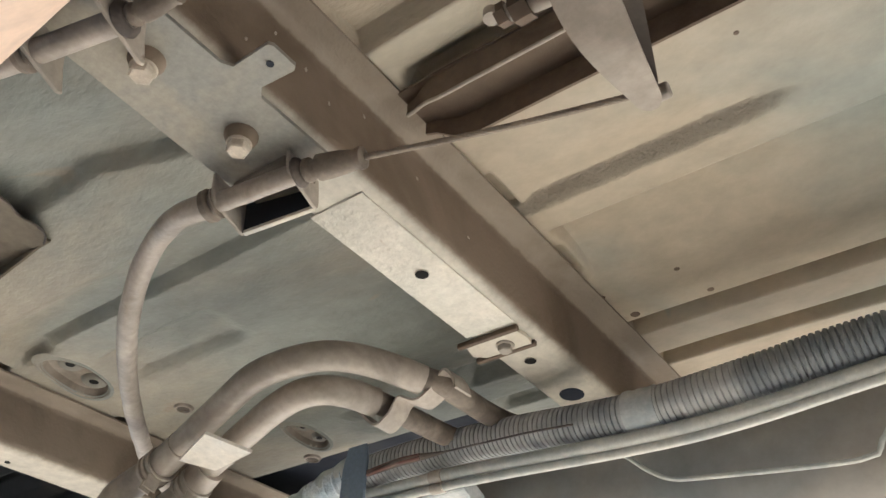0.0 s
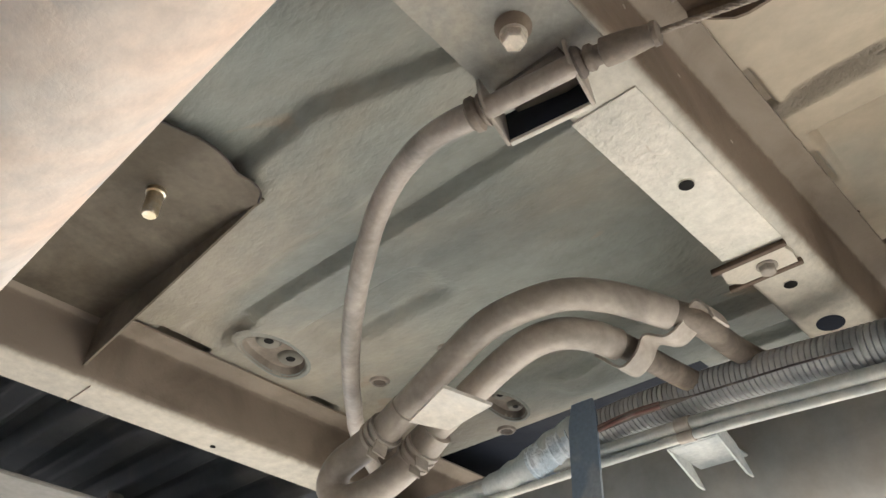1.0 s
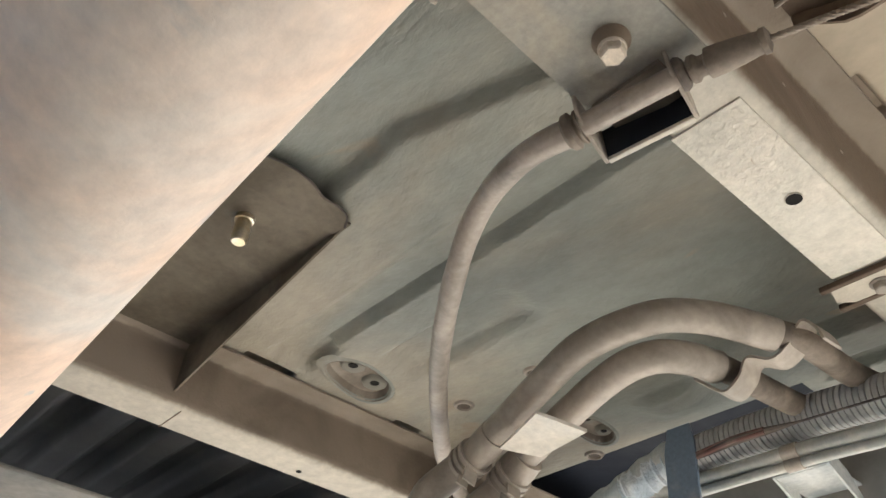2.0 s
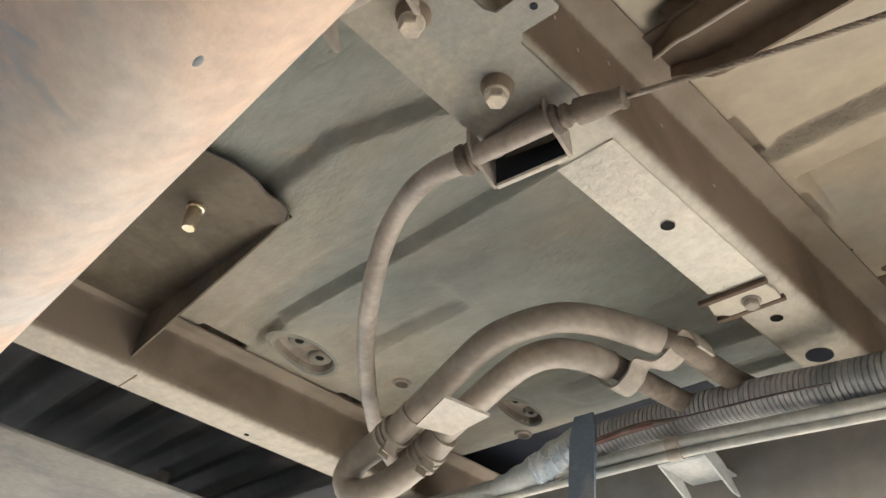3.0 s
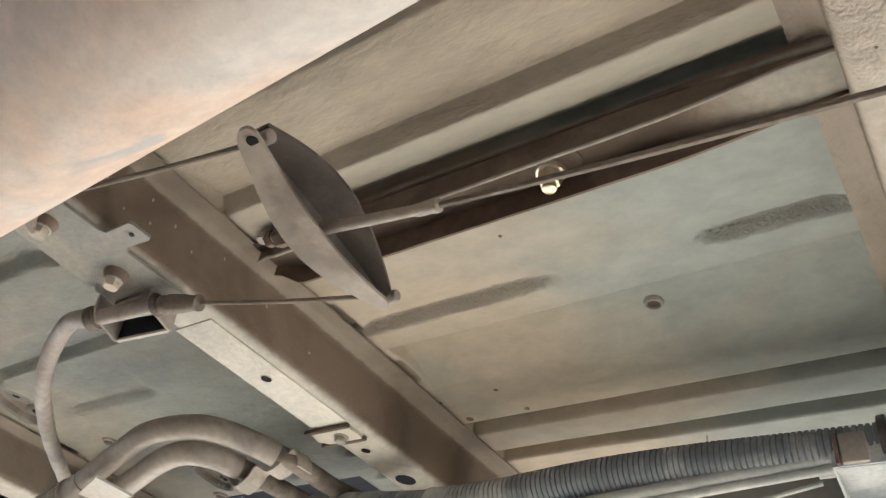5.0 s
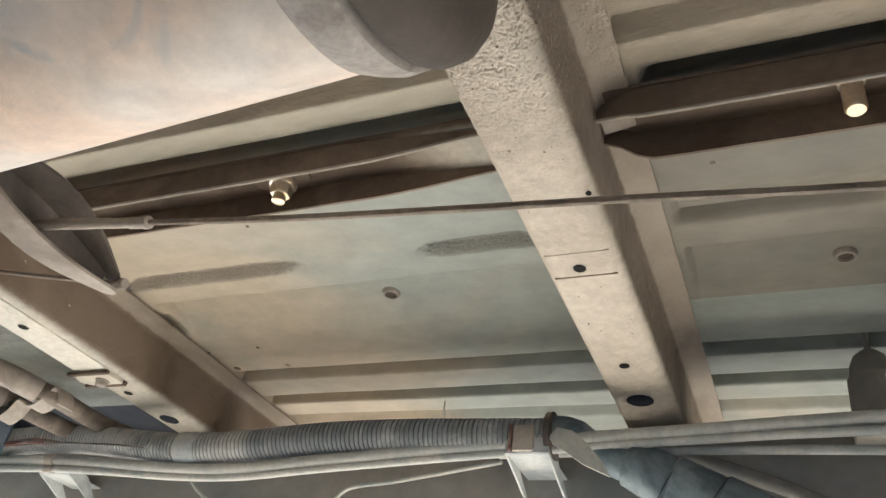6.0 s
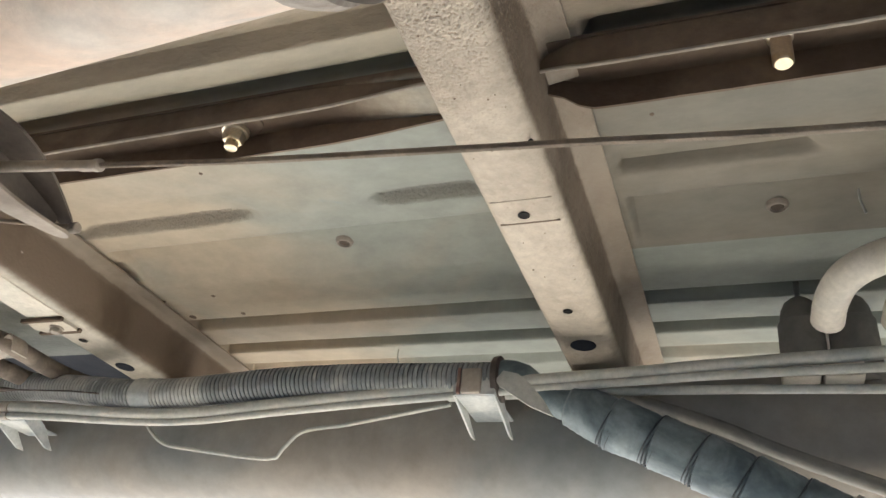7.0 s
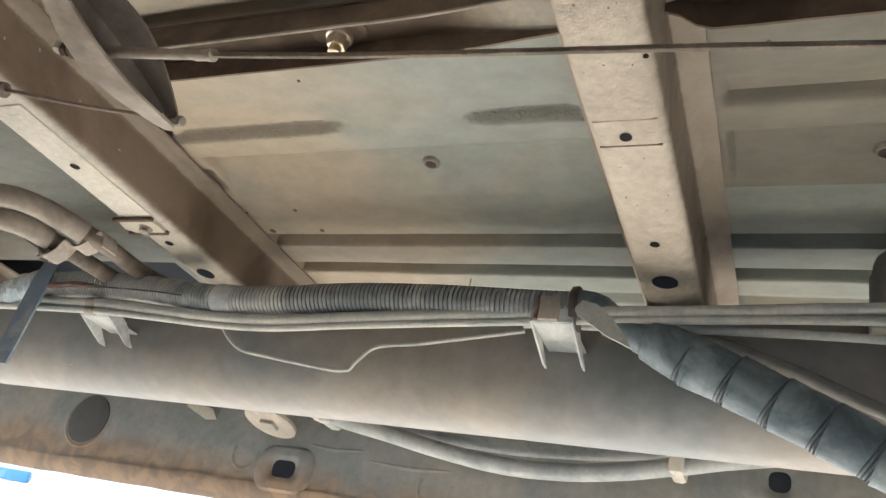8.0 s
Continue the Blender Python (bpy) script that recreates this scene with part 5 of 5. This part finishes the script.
for nm, pts, r_ in (
    ("brake_line", [(-1.1, 0.70, 0.612), (-0.70, 0.69, 0.602), (-0.43, 0.674, 0.592), (-0.33, 0.671, 0.587), (-0.19, 0.668, 0.578), (-0.10, 0.669, 0.578), (0.01, 0.671, 0.5875), (0.20, 0.675, 0.603), (0.387, 0.68, 0.615), (0.543, 0.68, 0.624), (1.0, 0.68, 0.645)], 0.0065),
    ("brake_line", [(-1.1, 0.70, 0.596), (-0.70, 0.69, 0.588), (-0.43, 0.675, 0.581), (-0.33, 0.673, 0.577), (-0.19, 0.672, 0.569), (-0.10, 0.672, 0.569), (0.01, 0.673, 0.5785), (0.20, 0.677, 0.594), (0.387, 0.68, 0.606), (0.541, 0.68, 0.612), (1.0, 0.68, 0.62)], 0.0045),
    ("brake_line", [(0.20, 0.70, 0.602), (0.34, 0.70, 0.604), (0.466, 0.690, 0.600), (0.616, 0.690, 0.597), (1.0, 0.69, 0.588)], 0.0044),
):
    ln = thing(nm, "grey dusty coated metal line clipped beside the loom", "pipe", pts[0], "rail lines")
    lnat = ln.location.copy()
    bm = bmesh.new()
    tube(bm, pts, r_, 14, 0.012)
    put(part("line_tube", bm, LINE, ln), lnat)
    way = smooth_path(pts, 0.004)
    j = min(range(len(way) - 1), key=lambda q: abs(way[q].x + 0.405))
    if abs(way[j].x + 0.405) < 0.01:
        bm = bmesh.new()
        lathe(bm, [(-0.008, r_ * 0.9), (-0.0075, r_ + 0.0013), (0.0075, r_ + 0.0013), (0.008, r_ * 0.9)], Matrix.Translation(way[j]) @ (way[j + 1] - way[j]).to_track_quat("Z", "Y").to_matrix().to_4x4(), 18)
        put(part("line_sleeve", bm, LEAFST, ln, "beige sleeve round the line"), lnat)
bm = bmesh.new()
tube(bm, [(-0.255, 0.700, 0.592), (-0.228, 0.722, 0.592), (-0.205, 0.728, 0.573), (-0.184, 0.729, 0.561), (-0.150, 0.728, 0.555), (-0.028, 0.7235, 0.541), (-0.008, 0.722, 0.552), (0.010, 0.722, 0.571), (0.035, 0.722, 0.577), (0.076, 0.720, 0.581), (0.201, 0.705, 0.596)], 0.0022, 8, 0.006)
tagged(part("kinked_wire", bm, LINE), "thin grey kinked wire against the rail face", "wire", "rail lines")


def rail_bracket(x, w_, z=0.604, y=0.70):
    b = thing("line_bracket", "grey-green folded steel bracket holding the lines to the rail", "bracket", (x, y, z), "rail brackets")
    bm = bmesh.new()
    box(bm, (-w_, -0.033, -0.013), (w_, -0.0305, 0.006), 0.0006)
    part("front_lip", bm, TAPELIGHT, b)
    bm = bmesh.new()
    box(bm, (-w_, -0.0305, -0.0135), (w_, 0.7445 - y, -0.011), 0.0006)
    part("top_plate", bm, TAPELIGHT, b)
    back = 0.7445 - y
    for s in (-1, 1):
        bm = bmesh.new()
        out = [(-0.033, 0.006), (-0.033, -0.013), (back - 0.0125, -0.034), (back, -0.034), (0.002, -0.008)]
        a = [bm.verts.new((s * w_ - 0.001, y, z)) for y, z in out]
        c = [bm.verts.new((s * w_ + 0.0012, y, z)) for y, z in out]
        bm.faces.new(a)
        bm.faces.new(c[::-1])
        for i in range(5):
            bm.faces.new((a[i], a[(i + 1) % 5], c[(i + 1) % 5], c[i]))
        part("side_flange", bm, TAPELIGHT, b)
    return b


rail_bracket(0.2395, 0.0215)
rail_bracket(-0.406, 0.025, 0.591, 0.716)
rail_bracket(0.90, 0.021)
cb_ = thing("cable_band", "pale clip band with red stripe round the lines", "clip", (0.235, 0.675, 0.61))
bm = bmesh.new()
box(bm, (-0.010, -0.012, -0.018), (0.012, 0.000, 0.010), 0.003)
part("band", bm, LEAFST, cb_)
bm = bmesh.new()
box(bm, (-0.0140, -0.0125, -0.018), (-0.0105, 0.000, 0.010), 0.001)
part("red_stripe", bm, RED, cb_)

# ---------------------------------------------------------------- drain elbows and boots at the front bay
for i, (dx, dy) in enumerate(((0.0, 0.0), (0.058, 0.010))):
    e = thing("drain_elbow", "dusty beige bent pipe elbow ending over a rubber boot", "pipe", (0.58 + dx, 0.66 + dy, 0.66), "elbows")
    at = e.location.copy()
    bm = bmesh.new()
    tube(bm, [(0.80 + dx, 0.500 + dy, 0.665), (0.68 + dx, 0.545 + dy, 0.665), (0.620 + dx, 0.570 + dy, 0.664), (0.591 + dx, 0.592 + dy, 0.660), (0.579 + dx, 0.622 + dy, 0.654), (0.576 + dx, 0.652 + dy, 0.648)], 0.0145, 22, 0.006)
    put(part("elbow_pipe", bm, STRAP, e), at)
    bm = bmesh.new()
    tube(bm, [(0.574 + dx, 0.655 + dy, 0.638), (0.574 + dx, 0.656 + dy, 0.622)], 0.0012, 6, smooth=False)
    put(part("drip_wire", bm, STEEL, e), at)
    g = thing("pipe_boot", "grey-brown rounded rubber boot under the floor", "boot", (0.560 + dx, 0.755, 0.70), "boots")
    at = g.location.copy()
    bm = bmesh.new()
    lathe(bm, [(0.0, 0.003), (0.033, 0.003), (0.0345, 0.009), (0.040, 0.0150), (0.048, 0.0185), (0.062, 0.0205), (0.064, 0.0228), (0.090, 0.0232), (0.122, 0.0226), (0.126, 0.018)], down(0.560 + 0.8 * dx, 0.745, 0.755), 28)
    put(part("boot", bm, TANK, g), at)
    bm = bmesh.new()
    box(bm, (0.535 + 0.038 * i, 0.712, 0.620), (0.570 + 0.038 * i, 0.742, 0.644), 0.003)
    put(part("boot_clip", bm, STRAP, g), at)

# ---------------------------------------------------------------- between rail and sill
disc = thing("plug_disc", "pale oval plastic disc with square boss on a stem", "plug", (-0.32, 1.04, 0.555))
at = disc.location.copy()
m = pose(-0.330, 1.04, 0.560, 167, 3, 0)
bm = bmesh.new()
lathe(bm, [(-0.004, 0.042), (-0.002, 0.046), (0.004, 0.0465), (0.006, 0.043), (0.0064, 0.028), (0.005, 0.022)], m, 40)
put(part("disc", bm, LEAFST, disc), at)
bm = bmesh.new()
box(bm, (-0.0125, -0.0115, 0.0035), (0.0125, 0.0115, 0.0115), 0.001)
bm.transform(m)
put(part("square_boss", bm, PLATE, disc, "grey square boss"), at)
bm = bmesh.new()
tube(bm, [(-0.33, 1.04, 0.558), (-0.33, 1.06, 0.60), (-0.33, 1.09, 0.64), (-0.33, 1.102, 0.65)], 0.008, 10)
put(part("stem", bm, LINE, disc), at)
SAG = {1.040: [(-0.9, 0.66), (-0.45, 0.622), (-0.205, 0.576), (-0.116, 0.562), (-0.016, 0.545), (0.083, 0.5335), (0.173, 0.5350), (0.256, 0.546), (0.335, 0.563), (0.435, 0.585), (0.8, 0.65)],
       1.062: [(-0.9, 0.70), (-0.45, 0.640), (-0.18, 0.587), (-0.10, 0.580), (-0.031, 0.5745), (0.085, 0.569), (0.164, 0.572), (0.221, 0.576), (0.309, 0.589), (0.45, 0.615), (0.8, 0.68)]}
for y, line in SAG.items():
    sag = [(x, y, z) for x, z in line]
    sh = thing("sill_hose", "blue-grey hose sagging between the rail and the sill", "hose", sag[0], "sill hoses")
    shat = sh.location.copy()
    bm = bmesh.new()
    tube(bm, sag, 0.0125, 18, 0.015)
    put(part("hose_tube", bm, HOSEGREY, sh), shat)
    bm = bmesh.new()
    lathe(bm, [(-0.010, 0.0120), (-0.009, 0.0150), (0.009, 0.0150), (0.010, 0.0120)], Matrix.Translation(min(smooth_path(sag, 0.004), key=lambda p: abs(p.x + 0.235))) @ Vector((1, 0, -0.25)).to_track_quat("Z", "Y").to_matrix().to_4x4(), 20)
    put(part("hose_collar", bm, STRAP, sh, "pale plastic collar"), shat)
bm = bmesh.new()
box(bm, (0.316, 1.022, 0.548), (0.336, 1.080, 0.606), 0.006)
tagged(part("hose_clip", bm, STRAP), "beige plastic clip round the sagging hoses", "clip")
bm = bmesh.new()
box(bm, (-0.235, 1.028, 0.566), (-0.215, 1.076, 0.614), 0.004)
tagged(part("hose_clip", bm, LINE), "grey plastic clip round the sagging hoses", "clip")
bm = bmesh.new()
slab(bm, [(0, 0), (0.06, -0.012), (0.075, -0.03), (0.05, -0.032), (0, -0.012)], 0.003, pose(-0.56, 1.095, 0.597, 90, 0, 0))
tagged(part("sill_tab", bm, STRAP), "small pale steel tab on the sill", "tab")

# ---------------------------------------------------------------- the yard beyond the sill
# white wall stands in for the overexposed background beyond the sill
bm = bmesh.new()
box(bm, (-14, 9.0, 0), (10, 9.3, 3.2))
yard_wall = tagged(part("yard_wall", bm, WALLP), "white rendered wall standing in for the bright background", "wall", kind="structure")
# unseen white wall added to send light under the van from this side
bm = bmesh.new()
box(bm, (-14, -10.3, 0), (10, -10.0, 3.2))
tagged(part("unseen_bounce_wall", bm, WALLP), "unseen white wall added to bounce light under the van", "wall", kind="structure")
bm = bmesh.new()
box(bm, (-10.72, 8.93, 1.44), (-10.02, 8.97, 1.60), 0.01)
tagged(part("blue_sign", bm, BLUE), "blue painted board fixed to the white yard wall", "sign")
# bush set nearer than the wall and shrunk to fit the camera's view
bush = thing("bush", "green leafy bush placed and scaled to fit the camera's view", "bush", (-3.55, 4.35, 0))
bm = bmesh.new()
lathe(bm, [(0, 0.05), (0.25, 0.03), (0.5, 0.015)], Matrix(), 8)
part("trunk", bm, BARK, bush)
rng = random.Random(4)
V, F = [], []
for _ in range(1400):
    a, e_, rr = rng.uniform(0, 6.283), rng.uniform(-0.9, 1.5), 0.30 * rng.random() ** 0.4
    c = Vector((rr * math.cos(a) * math.cos(e_) * 1.5, rr * math.sin(a) * math.cos(e_) * 0.6, 0.50 + rr * math.sin(e_)))
    q = Euler((rng.uniform(0, 6), rng.uniform(0, 6), rng.uniform(0, 6))).to_matrix()
    b0 = len(V)
    V += [tuple(c + q @ Vector(p)) for p in ((-0.025, 0, 0), (0, -0.012, 0.004), (0.025, 0, 0), (0, 0.012, 0.004))]
    F.append((b0, b0 + 1, b0 + 2, b0 + 3))
me = bpy.data.meshes.new("crown")
me.from_pydata(V, [], F)
me.materials.append(LEAF)
crown = new("crown", me)
crown.parent = bush
